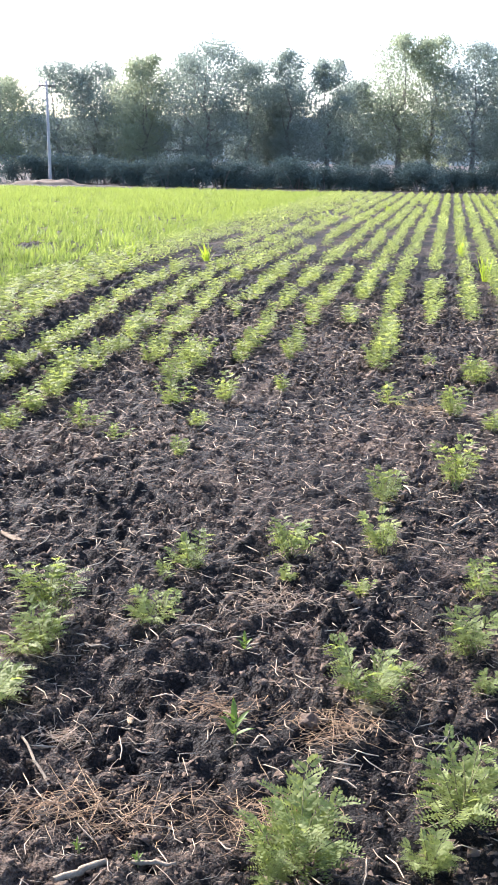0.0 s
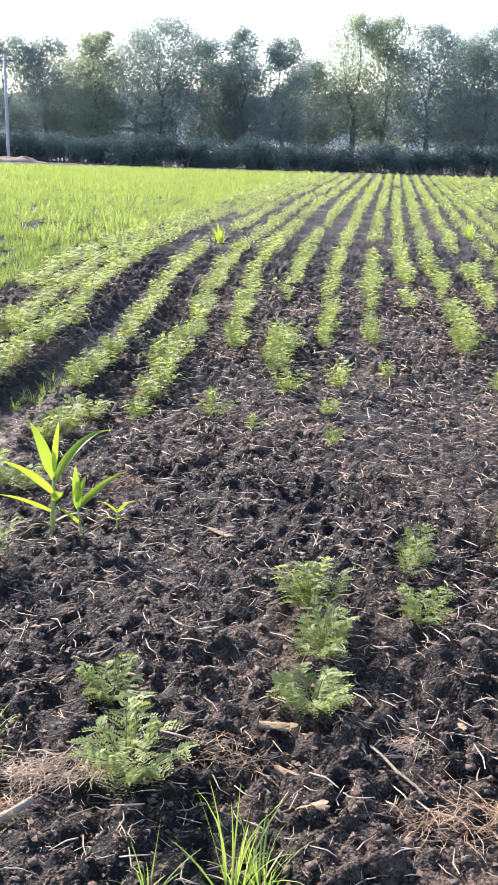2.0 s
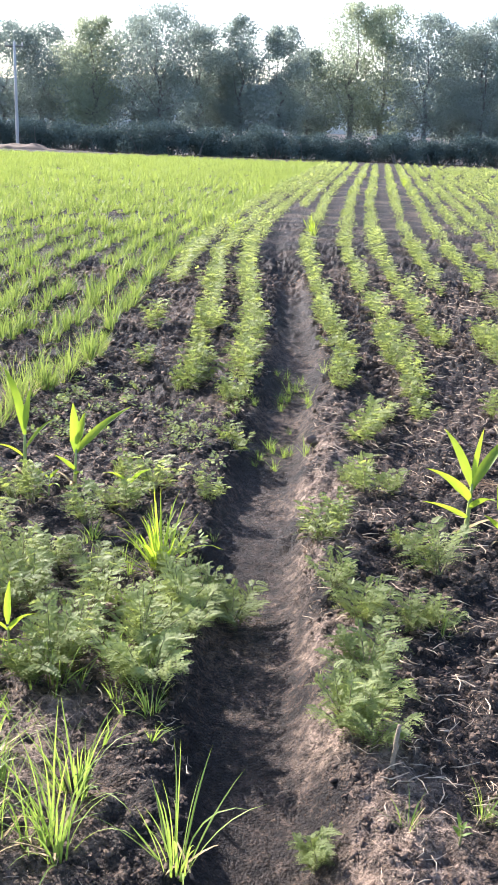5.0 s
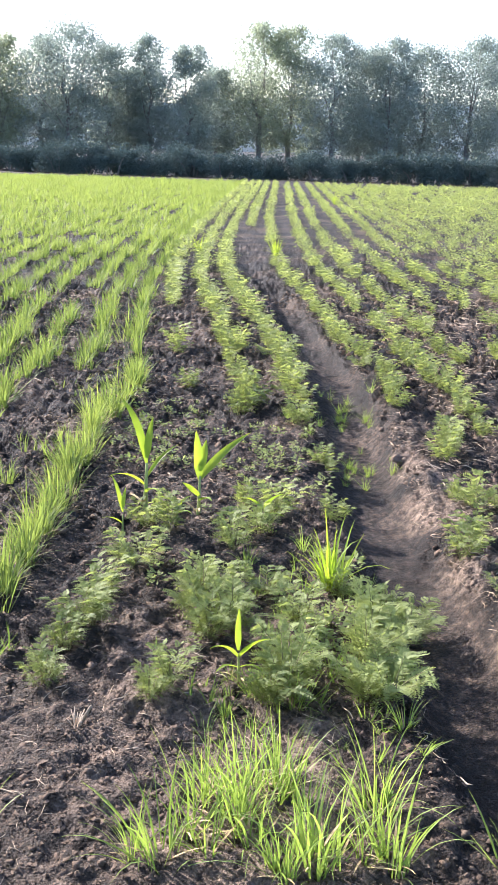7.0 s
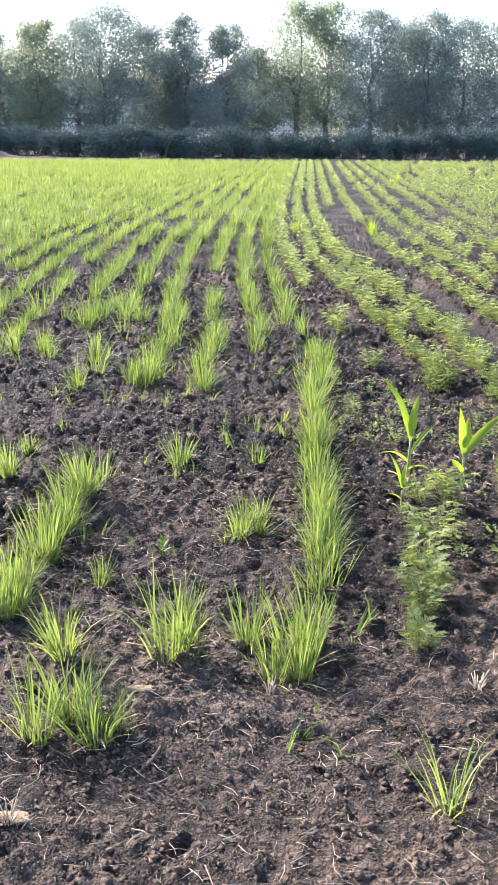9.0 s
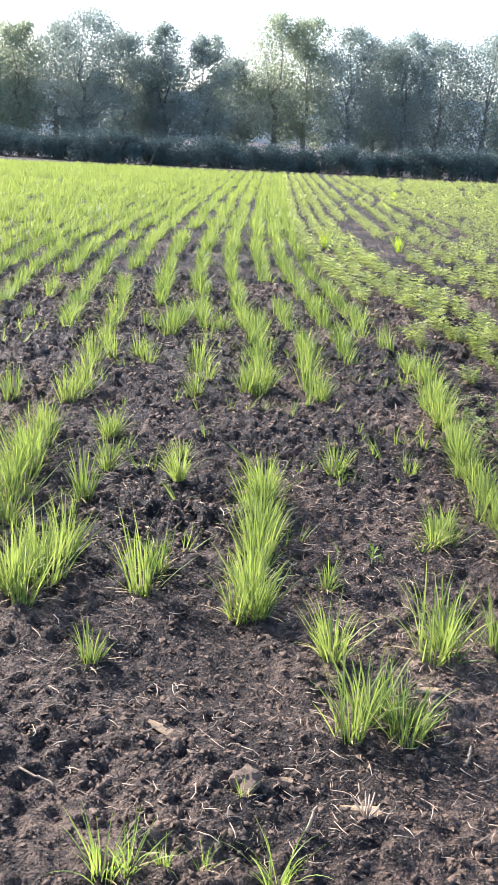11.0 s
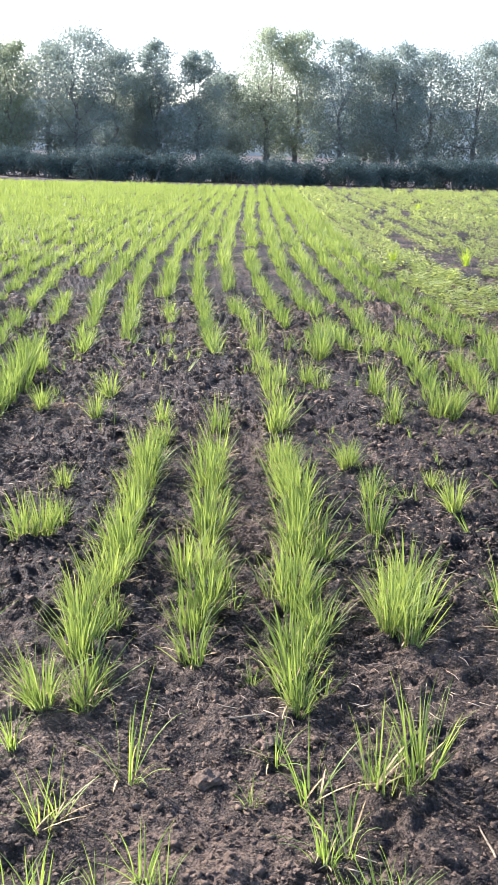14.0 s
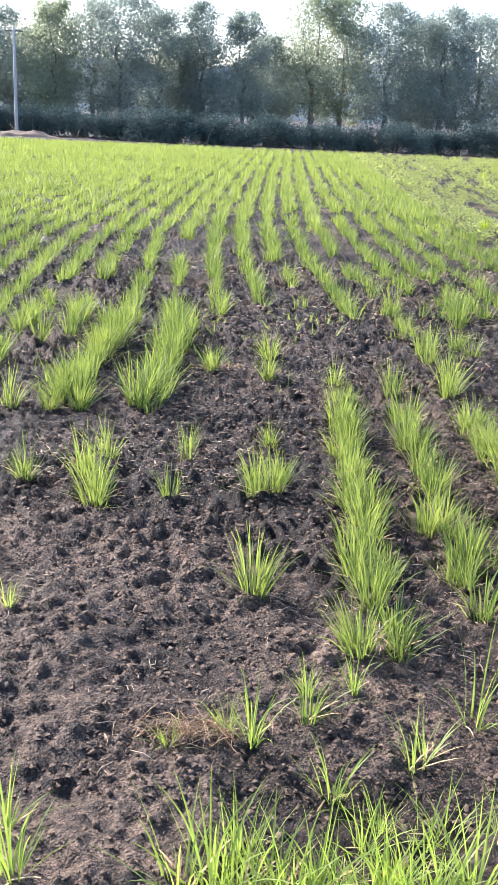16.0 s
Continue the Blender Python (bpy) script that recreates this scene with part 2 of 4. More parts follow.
def leaflet(p, along, across, length, width, cup=0.15):
    """A small oval leaf, cupped along its middle, in two triangles."""
    n = along.cross(across).normalized() * (width * cup)
    m = p + along * (0.5 * length)
    v = [p, m + across * (width / 2) + n, p + along * length, m - across * (width / 2) + n]
    return np.array([tuple(q) for q in v]), np.array([(0, 1, 2), (0, 2, 3)])


# ---- the ground's form ----
TABLE = np.random.default_rng(5).random((256, 256))


def value_noise(x, y, cell, shift=0):
    u, w = x / cell + 37.3 * shift, y / cell + 91.7 * shift
    i, j = np.floor(u).astype(int), np.floor(w).astype(int)
    a, b = u - i, w - j
    a, b = a * a * (3 - 2 * a), b * b * (3 - 2 * b)
    t = lambda m, k: TABLE[m & 255, k & 255]
    return (t(i, j) * (1 - a) + t(i + 1, j) * a) * (1 - b) + (t(i, j + 1) * (1 - a) + t(i + 1, j + 1) * a) * b


CHANNEL_Y = [-5, 1.0, 1.65, 2.25, 2.9, 3.6, 4.3, 6.0, 8.85, 12.9, 17.3, 30, 60]
CHANNEL_X = [-2.6, -2.62, -2.68, -2.81, -2.87, -2.96, -2.96, -2.98, -3.23, -3.76, -4.09, -4.25, -4.3]


def channel(x, y):
    """How far to the right of the water channel's middle a place lies."""
    return x - np.interp(y, CHANNEL_Y, CHANNEL_X)


def headland(x, y):
    """Raised, dry, crumbled earth between trodden hollows on the near strip."""
    return np.clip((3.1 - y) / 0.9, 0, 1) * np.clip((value_noise(x, y, 0.42, 3) * 0.7 + value_noise(x, y, 0.16, 5) * 0.3 - 0.36) * 4.5, 0, 1) * np.clip((-2.95 - x) / 0.5, 0, 1)


def crust_at(x, y):
    """Where the soil has a pale dry crust: the channel's right bank, and patches on the trodden headland."""
    d = channel(x, y)
    bank = 2.9 * np.exp(-((d - 0.27) / 0.105) ** 2) * np.clip((5.2 - y) / 2, 0, 1) * np.clip((value_noise(x, y, 0.22, 6) - 0.3) * 3, 0, 1)
    bed = 0.13 * np.exp(-(d / 0.12) ** 4) * np.clip((9 - y) / 4, 0, 1)
    head = np.interp(x, (-7.6, -6.8, -5.8, -5.0, -4.3), (0.36, 0.36, 0.15, 0.26, 0.95)) * (0.85 * headland(x, y) + 0.3 * np.clip((3.1 - y) / 0.9, 0, 1) * np.clip((-2.9 - x) / 0.5, 0, 1))
    return np.clip(bank * (0.5 + value_noise(x, y, 0.12, 4)) + bed + head, 0, 1) * np.clip((y - 0.6) / 0.3, 0, 1)


def height(x, y):
    x, y = np.asarray(x, float), np.asarray(y, float)
    d = channel(x, y)
    near = np.clip((22 - y) / 12, 0, 1) * np.clip((y - 0.6) / 0.3, 0, 1)
    inside = np.exp(-(d / 0.15) ** 4)
    z = 0.05 * (value_noise(x, y, 1.9, 1) - 0.5) + 0.035 * (value_noise(x, y, 0.45, 2) - 0.5)
    lumps = np.zeros_like(z)
    u = x + 0.05 * (value_noise(x, y, 0.09, 31) - 0.5)
    w = y + 0.05 * (value_noise(x, y, 0.09, 32) - 0.5)
    for k, (cell, amp) in enumerate(((0.23, 0.016), (0.11, 0.012), (0.062, 0.015), (0.041, 0.022), (0.027, 0.027))):
        for turn in (0.5 + 0.8 * k, 2.1 + 0.8 * k):
            c, s = math.cos(turn), math.sin(turn)
            lumps += amp * (value_noise(u * c - w * s, u * s + w * c, cell, 7 + k + turn) - 0.5)
    rough = 0.45 + 0.9 * value_noise(x, y, 0.7, 12)
    rough = rough * (1 - np.clip((3.1 - y) / 0.9, 0, 1) * np.clip((-3.0 - x) / 0.8, 0, 1) * (0.5 - 0.2 * headland(x, y)))
    z = z + 0.022 * headland(x, y) * np.clip((y - 0.6) / 0.3, 0, 1)
    z = z + lumps * rough * near * np.interp(y, (2, 5, 9), (1.0, 1.1, 1.6)) * (1 - 0.75 * inside * np.clip((10.5 - y) / 2, 0, 1))
    deep = np.clip((15 - y) / 9, 0.12, 1) * np.clip((y - 0.6) / 0.4, 0, 1) * (0.8 + 0.4 * value_noise(x, y, 0.8, 14))
    d = d + 0.05 * (value_noise(x, y, 0.3, 15) - 0.5)
    z = z + deep * (-0.085 * np.exp(-(d / (0.16 * np.interp(y, (4, 8, 14), (1, 0.68, 0.4)))) ** 4) + 0.04 * np.exp(-((d - 0.26) / 0.1) ** 2) + 0.025 * np.exp(-((d + 0.27) / 0.1) ** 2))
    return z * np.clip((60 - y) / 30, 0.2, 1)


def spot(x, y):
    return float(height(np.array([x]), np.array([y]))[0])


def build_ground():
    cols, rows = 760, [-6, -4, -2.5, -1.5, -0.8, -0.2, 0.3, 0.55]
    y = 0.75
    while y < 62:
        rows.append(y); y += max(0.012, (0.0085 if y < 12 else 0.014) * y)
    rows += [66, 72, 80, 90, 105, 130, 170, 240, 400, 800, 2000]
    u = np.linspace(-1, 1, cols)
    Y = np.array(rows)
    mid, half = -4.0 - 0.11 * np.clip(Y, 0, 60), 4.9 + 0.29 * np.clip(Y, 0, 60)
    X = mid[:, None] + half[:, None] * u[None]
    YY = np.repeat(Y[:, None], cols, 1)
    wobble = 0.35 * np.clip(np.gradient(Y), 0, 0.3)[:, None] * (value_noise(X * 97, YY * 89, 1.0, 9) - 0.5)
    YY = YY + wobble
    Z = height(X, YY) * np.clip((1 - np.abs(u)) / 0.04, 0, 1)[None]
    side = np.array([15.0, 60, 250, 2000])
    X = np.concatenate([X[:, :1] - side[::-1], X, X[:, -1:] + side], 1)
    YY = np.concatenate([np.repeat(YY[:, :1], 4, 1), YY, np.repeat(YY[:, -1:], 4, 1)], 1)
    Z = np.concatenate([np.zeros((len(Y), 4)), Z, np.zeros((len(Y), 4))], 1)
    n, m = X.shape
    v = np.stack([X, YY, Z], -1).reshape(-1, 3)
    i = (np.arange(n - 1)[:, None] * m + np.arange(m - 1)[None]).ravel()
    f = np.stack([i, i + 1, i + m + 1, i + m], -1)
    me = raw("ground", v, f, SOIL, smooth=True)
    a = me.attributes.new("crust", "FLOAT", "POINT")
    a.data.foreach_set("value", crust_at(v[:, 0], v[:, 1]).astype(np.float32))
    tagged(new("ground", me), "dark brown cloddy field soil with a shallow channel", "ground", kind="structure")


build_ground()


# ---- plants: shapes of unit height ----
def chickpea_shape(seed, stems=8, leaves=9, pairs=6, spread=1.0, leaf=0.09):
    """Low bush: stems that rise and arch outwards, each with flat feathered fronds to both sides. Returns stem and leaf arrays."""
    r = random.Random(seed)
    st, lf = [], []
    for s in range(stems):
        az = 6.283 * (s + r.uniform(-0.4, 0.4)) / stems * 1.9
        a = r.uniform(0.02, 0.75) * spread
        L, pts, p = r.uniform(0.7, 1.05), [], Vector((r.gauss(0, 0.05), r.gauss(0, 0.05), -0.05))
        for i in range(7):
            pts.append(p.copy())
            p = p + Vector((math.cos(az) * math.sin(a), math.sin(az) * math.sin(a), math.cos(a))) * (L / 6)
            a += r.uniform(-0.02, 0.11)
            az += r.gauss(0, 0.1)
        st.append(tube(pts, [0.016 - 0.002 * i for i in range(7)], 3))
        for k in range(leaves):
            s0 = 0.25 + 0.75 * (k + 0.5 * r.random()) / leaves
            i = min(int(s0 * 6), 5)
            q = pts[i].lerp(pts[i + 1], s0 * 6 - i)
            d = (pts[i + 1] - pts[i]).normalized()
            phi = az + (1 if k % 2 else -1) * r.uniform(0.5, 1.5)
            out = (Vector((math.cos(phi), math.sin(phi), r.uniform(0.0, 0.35))) + d * r.uniform(0.1, 0.5)).normalized()
            ll = r.uniform(0.27, 0.44) * (1.15 - 0.5 * s0)
            side = (out.cross(Vector((0, 0, 1))).normalized() + Vector((0, 0, r.gauss(0, 0.32)))).normalized()
            up = side.cross(out).normalized()
            for j in range(pairs + 1):
                w = (j + 0.8) / (pairs + 1)
                c = q + out * (ll * w) - Vector((0, 0, 0.32 * ll * w * w))
                size = leaf * (1.1 - 0.5 * w) * r.uniform(0.88, 1.12)
                for sg in ((-1, 1) if j < pairs else (0,)):
                    al = (out * 0.6 + side * sg * 0.85 + up * r.uniform(-0.05, 0.28)).normalized() if sg else out
                    ac = al.cross(up + Vector((r.gauss(0, 0.16), r.gauss(0, 0.16), 0))).normalized()
                    lf.append(leaflet(c, al, ac, size, size * 0.52))
    return joined(st), joined(lf)


def tuft_shape(seed, blades=26, width=0.034, lean=0.5, bend=0.9, segs=4, root=0.10):
    r = random.Random(seed)
    out = []
    for k in range(blades):
        az = r.uniform(0, 6.283)
        d = root * math.sqrt(r.random())
        b = (d * math.cos(az) * 1.2, d * math.sin(az), -0.04)
        out.append(blade(b, az + r.gauss(0, 0.4), abs(r.gauss(0, 0.5)) * lean, r.uniform(0.4, 1.12), width * r.uniform(0.6, 1.3),
                         r.uniform(0.1, 1.0) ** 1.5 * bend * 1.6, segs, 0.15, r.uniform(-0.8, 0.8)))
    return joined(out)


def dry_shape(seed, blades=5):
    r = random.Random(seed + 900)
    return joined([blade((r.gauss(0, 0.05), r.gauss(0, 0.05), 0.0), r.uniform(0, 6.283), r.uniform(0.8, 1.3), r.uniform(0.35, 0.8), 0.03,
                         r.uniform(0.3, 1.0), 4, 0.1) for _ in range(blades)])


def sparse_leaf_shape(seed, n, size):
    """A light stand-in for a bush some way off: leaf sprays in a dome."""
    r = random.Random(seed)
    out = []
    for _ in range(n):
        az, el = r.uniform(0, 6.283), math.asin(r.random() ** 0.8)
        d = r.uniform(0.55, 1.0)
        p = Vector((math.cos(az) * math.cos(el) * d * 0.48, math.sin(az) * math.cos(el) * d * 0.48, math.sin(el) * d * 0.92 + 0.02))
        al = (Vector((math.cos(az), math.sin(az), r.uniform(-0.2, 0.8))) + Vector((r.gauss(0, 0.5), r.gauss(0, 0.5), 0))).normalized()
        ac = al.cross(Vector((r.gauss(0, 0.35), r.gauss(0, 0.35), 1))).normalized()
        s = size * r.uniform(0.7, 1.3)
        a, b, c, e = p, p + al * s * 0.5 + ac * s * 0.26, p + al * s, p + al * s * 0.5 - ac * s * 0.26
        out.append((np.array([tuple(a), tuple(b), tuple(c), tuple(e)]), np.array([(0, 1, 2), (0, 2, 3)])))
    return joined(out)


def far_tuft_shape(seed, blades, width, segs=2):
    """A light tuft: narrow strips without a fold."""
    r = random.Random(seed)
    out = []
    for _ in range(blades):
        az, a = r.uniform(0, 6.283), abs(r.gauss(0, 0.42))
        d = 0.15 * math.sqrt(r.random())
        p = Vector((d * math.cos(az), d * math.sin(az), -0.03))
        side = Vector((-math.sin(az + r.gauss(0, 0.8)), math.cos(az + r.gauss(0, 0.8)), 0)) * (width / 2)
        L, v = r.uniform(0.45, 1.12), []
        for i in range(segs):
            v += [p - side * (1 - 0.3 * i), p + side * (1 - 0.3 * i)]
            p = p + Vector((math.cos(az) * math.sin(a), math.sin(az) * math.sin(a), math.cos(a))) * (L / segs)
            a += r.uniform(0.1, 0.6)
        v.append(p)
        f = []
        for i in range(segs - 1):
            f += [(2 * i, 2 * i + 1, 2 * i + 3), (2 * i, 2 * i + 3, 2 * i + 2)]
        f.append((2 * segs - 2, 2 * segs - 1, 2 * segs))
        out.append((np.array([tuple(q) for q in v]), np.array(f)))
    return joined(out)


made, pick = {}, random.Random(11)


def build_chickpea(name, k):
    root = new("chickpea_plant")
    s, l = chickpea_shape(50 + k, stems=(9, 11, 7, 10, 6, 8)[k], pairs=5, spread=(1, 1.15, 0.8, 1, 1.3, 0.9)[k], leaf=0.105)
    part("branching_stem", raw("branching_stem", *s, CHICKPEA_STEM), root)
    part("foliage", raw("foliage", *l, CHICKPEA), root)
    return tagged(root, "light green feathery chickpea plant rooted in dark soil", "chickpea plant", "chickpea plants in rows")


def build_bush(name, k):
    root = new("chickpea_plant")
    s, l = chickpea_shape(70 + k, (10, 12, 9, 11)[k], 11, 7, (1, 1.15, 0.85, 1.05)[k], 0.078)
    part("branching_stem", raw("branching_stem", *s, CHICKPEA_STEM), root)
    part("foliage", raw("foliage", *l, CHICKPEA), root)
    return tagged(root, "bushy light green chickpea plant with fine feathery leaves", "chickpea plant", "chickpea plants in rows")


def build_wheat(name, k):
    root = new("wheat_tuft")
    part("foliage", raw("foliage", *tuft_shape(80 + k, blades=(64, 50, 76, 42, 22, 58)[k], width=0.026, lean=0.75, bend=1.05, segs=4, root=0.16), WHEAT), root)
    part("withered_foliage", raw("withered_foliage", *dry_shape(80 + k), DRY), root, "withered straw-coloured lower blades")
    return tagged(root, "bright green young wheat tuft in dark soil", "wheat", "wheat tufts in rows")


def build_grass(name, k):
    root = new("grass_tuft")
    part("foliage", raw("foliage", *tuft_shape(120 + k, blades=(22, 30, 15, 25)[k], width=0.025, lean=0.8, bend=1.25, segs=6, root=0.12), GRASS), root)
    part("withered_foliage", raw("withered_foliage", *dry_shape(120 + k, 3), DRY), root, "withered straw-coloured blades")
    return tagged(root, "loose tuft of thin green weed grass", "grass", "grass tufts on the headland")


def build_clump(name, k):
    root = new("grass_clump")
    part("foliage", raw("foliage", *tuft_shape(160 + k, blades=46, width=0.042, lean=0.9, bend=1.3, segs=5, root=0.12), BRIGHT_GRASS), root)
    return tagged(root, "bright yellow-green broad-bladed grass clump among the rows", "grass", "bright grass clumps")


def put(kind, build, variants, x, y, h, unit=1.0):
    """Sets a plant of height h at a place; the first of each variant is built, the rest are copies."""
    k = pick.randrange(variants)
    m = Matrix.Translation((x, y, spot(x, y) - 0.004)) @ pose(0, 0, 0, pick.gauss(0, 4), pick.gauss(0, 4), pick.uniform(0, 360))
    wide = min(h, 0.14 + 0.3 * h) * pick.uniform(0.92, 1.12) * (0.82 if kind == "chickpea" else 1)
    if (kind, k) not in made:
        made[kind, k] = ob = build(kind, k)
        ob.matrix_basis = m @ Matrix.Diagonal((wide, wide, h, 1))
        return ob
    o = made[kind, k]
    return copy_thing(o, m @ Matrix.Diagonal((wide / o.scale[0], wide / o.scale[1], h / o.scale[2], 1)))


# ---- plants on the near strip: x, y, height ----
CHICKPEA_AT_A = [
    (-1.22, 3.01, 0.21), (-1.16, 2.78, 0.16), (-1.18, 2.5, 0.16), (-0.91, 3.52, 0.16), (-0.94, 3.29, 0.09), (-0.9, 3.01, 0.14),
    (-0.57, 3.61, 0.18), (-0.55, 3.44, 0.07), (-1.54, 2.1, 0.2), (-1.68, 2.41, 0.14), (-0.27, 4.28, 0.18), (-0.25, 3.73, 0.19),
    (-0.29, 3.35, 0.09), (-0.01, 5.84, 0.21), (0.01, 4.51, 0.26), (0.21, 5.6, 0.15), (0.08, 3.38, 0.17), (0.05, 3.01, 0.15),
    (-0.21, 2.7, 0.24), (0.09, 2.79, 0.08), (0.03, 2.25, 0.2), (-0.3, 2.03, 0.2), (-0.34, 1.97, 0.12), (-0.04, 2.09, 0.11),
    (-1.26, 4.7, 0.11), (-1.59, 5.75, 0.21), (-1.9, 5.12, 0.2), (-1.66, 4.98, 0.13), (-1.32, 5.29, 0.12), (-1.3, 5.87, 0.21),
]
CHICKPEA_AT_B = [
    (-1.03, 6.27, 0.14), (-0.36, 6.11, 0.19), (-2.3, 3.11, 0.2), (-2.42, 3.26, 0.1), (-2.69, 3.28, 0.18), (-2.54, 2.69, 0.16),
    (-2.52, 2.44, 0.18), (-2.52, 2.25, 0.17), (-2.5, 2.1, 0.16), (-2.57, 2.14, 0.15), (-2.54, 3.85, 0.21), (-2.6, 3.96, 0.14),
    (-2.4, 2.73, 0.12), (-2.17, 1.85, 0.1), (-3.16, 4.36, 0.13), (-3.26, 5.08, 0.17), (-2.47, 4.92, 0.17), (-2.53, 4.62, 0.14),
    (-3.91, 5.92, 0.17), (-3.55, 5.62, 0.16), (-3.37, 3.71, 0.2), (-3.44, 3.48, 0.19), (-3.53, 3.29, 0.17), 
    (-3.77, 3.44, 0.18), (-3.54, 2.97, 0.16), (-3.4, 2.95, 0.16), (-3.33, 2.43, 0.19), (-3.5, 2.65, 0.16),
]
CHICKPEA_AT_C = [
    (-3.12, 2.44, 0.19), (-3.12, 2.3, 0.16), (-3.07, 2.71, 0.16), (-3.3, 2.65, 0.16), (-3.61, 2.75, 0.17), (-3.16, 2.91, 0.12),
    (-2.93, 2.84, 0.17), (-2.63, 3.4, 0.16), (-2.62, 2.86, 0.13), (-2.61, 1.79, 0.1), (-2.32, 2.76, 0.11), (-2.44, 3.94, 0.12),
    (-2.56, 4.49, 0.16), (-3.87, 3.53, 0.17), (-3.87, 3.17, 0.18), (-3.92, 2.89, 0.17), (-3.94, 2.65, 0.16), (-3.98, 2.52, 0.13),
    (-4, 2.34, 0.13), (-3.5, 3.75, 0.17), (-3.6, 2.85, 0.17), (-3.57, 2.61, 0.15), (-3.66, 2.33, 0.14), (-3.7, 2.26, 0.1),
    (-3.34, 2.33, 0.19), (-3.39, 2.26, 0.13), (-3.02, 2.86, 0.14), (-3.02, 2.61, 0.16), (-3.06, 2.29, 0.17), (-3.14, 3.66, 0.14),
]
CHICKPEA_AT_D = [
    (-3.12, 4.4, 0.14), (-3.25, 5.2, 0.19), (-2.52, 4.7, 0.2),
]
for px, py, ph in (*CHICKPEA_AT_A, *CHICKPEA_AT_B, *CHICKPEA_AT_C, *CHICKPEA_AT_D):
    put(*(("bush", build_bush, 4) if py < 3.2 else ("chickpea", build_chickpea, 6)), px, py, ph)
WHEAT_AT_A = [
    (-4.34, 5.79, 0.19), (-4.31, 5.13, 0.22), (-4.28, 4.69, 0.2), (-4.27, 4.32, 0.2), (-4.26, 4, 0.2), (-4.25, 3.68, 0.19),
    (-4.25, 3.41, 0.18), (-4.25, 3.14, 0.17), (-4.25, 2.86, 0.17), (-4.29, 2.72, 0.17), (-4.32, 2.28, 0.31), (-4.41, 2.18, 0.21),
    (-4.88, 3.97, 0.19), (-4.55, 3.23, 0.16), (-4.5, 3.31, 0.13), (-4.54, 4.01, 0.12), (-5.25, 5.46, 0.23), (-5.35, 5.45, 0.2),
    (-4.92, 5.36, 0.23), (-4.71, 2.23, 0.3), (-4.66, 2.28, 0.26), (-4.84, 1.84, 0.2), (-5, 2.21, 0.2), (-4.56, 3.13, 0.17),
    (-4.5, 3.19, 0.15), (-4.99, 2.69, 0.14), (-5.23, 3.01, 0.23), (-5.2, 3.14, 0.17), (-4.35, 2.21, 0.32), (-4.31, 2.38, 0.23),
]
WHEAT_AT_B = [
    (-5.61, 5.21, 0.23), (-5.59, 5.62, 0.21), (-5.25, 5.37, 0.23), (-5.2, 5.51, 0.2), (-4.9, 5.26, 0.2), (-5.6, 2.59, 0.29),
    (-5.57, 2.75, 0.21), (-5.22, 2.88, 0.28), (-5.25, 2.61, 0.22), (-5.28, 2.46, 0.21), (-5.2, 3.46, 0.22), (-5.2, 3.81, 0.18),
    (-5.91, 2.62, 0.3), (-5.9, 2.85, 0.25), (-5.94, 3.45, 0.26), (-5.91, 3.86, 0.21), (-5.96, 4.39, 0.17), (-6.22, 3.77, 0.28),
    (-6.25, 4.15, 0.19), (-5.68, 2.11, 0.14), (-5.57, 3.68, 0.19), (-4.98, 1.83, 0.24), (-4.92, 1.93, 0.21), (-4.84, 1.9, 0.16),
    (-4.79, 1.89, 0.13), (-6.31, 4.98, 0.24), (-6.26, 5.28, 0.27), (-5.62, 6.8, 0.29), (-4.95, 5.55, 0.28), (-5.3, 6.88, 0.29),
]
WHEAT_AT_C = [
    (-5.98, 6.04, 0.19), (-6.38, 7.41, 0.31), (-5.93, 6.94, 0.34), (-6.75, 7.57, 0.27), (-4.5, 7.3, 0.39), (-4.76, 7.86, 0.33),
    (-6.3, 4.39, 0.17), (-6.26, 3.94, 0.24), (-6.25, 3.49, 0.27), (-6.26, 3.18, 0.25), (-6.28, 2.93, 0.24), (-6.3, 2.71, 0.25),
    (-6.31, 2.49, 0.23), (-6.31, 2.3, 0.24), (-6.32, 2.12, 0.25), (-6.92, 4.28, 0.23), (-6.94, 3.92, 0.21), (-6.92, 3.54, 0.22),
    (-6.9, 3.09, 0.25), (-6.64, 4.48, 0.21), (-6.64, 3.97, 0.24), (-6.62, 3.38, 0.22), (-6.6, 3.02, 0.2), (-6.58, 2.72, 0.23),
    (-6.62, 2.32, 0.21), (-5.97, 4.34, 0.17), (-5.95, 2.71, 0.23), (-5.95, 2.44, 0.25), (-6.03, 1.77, 0.29), (-6.13, 1.74, 0.23),
]
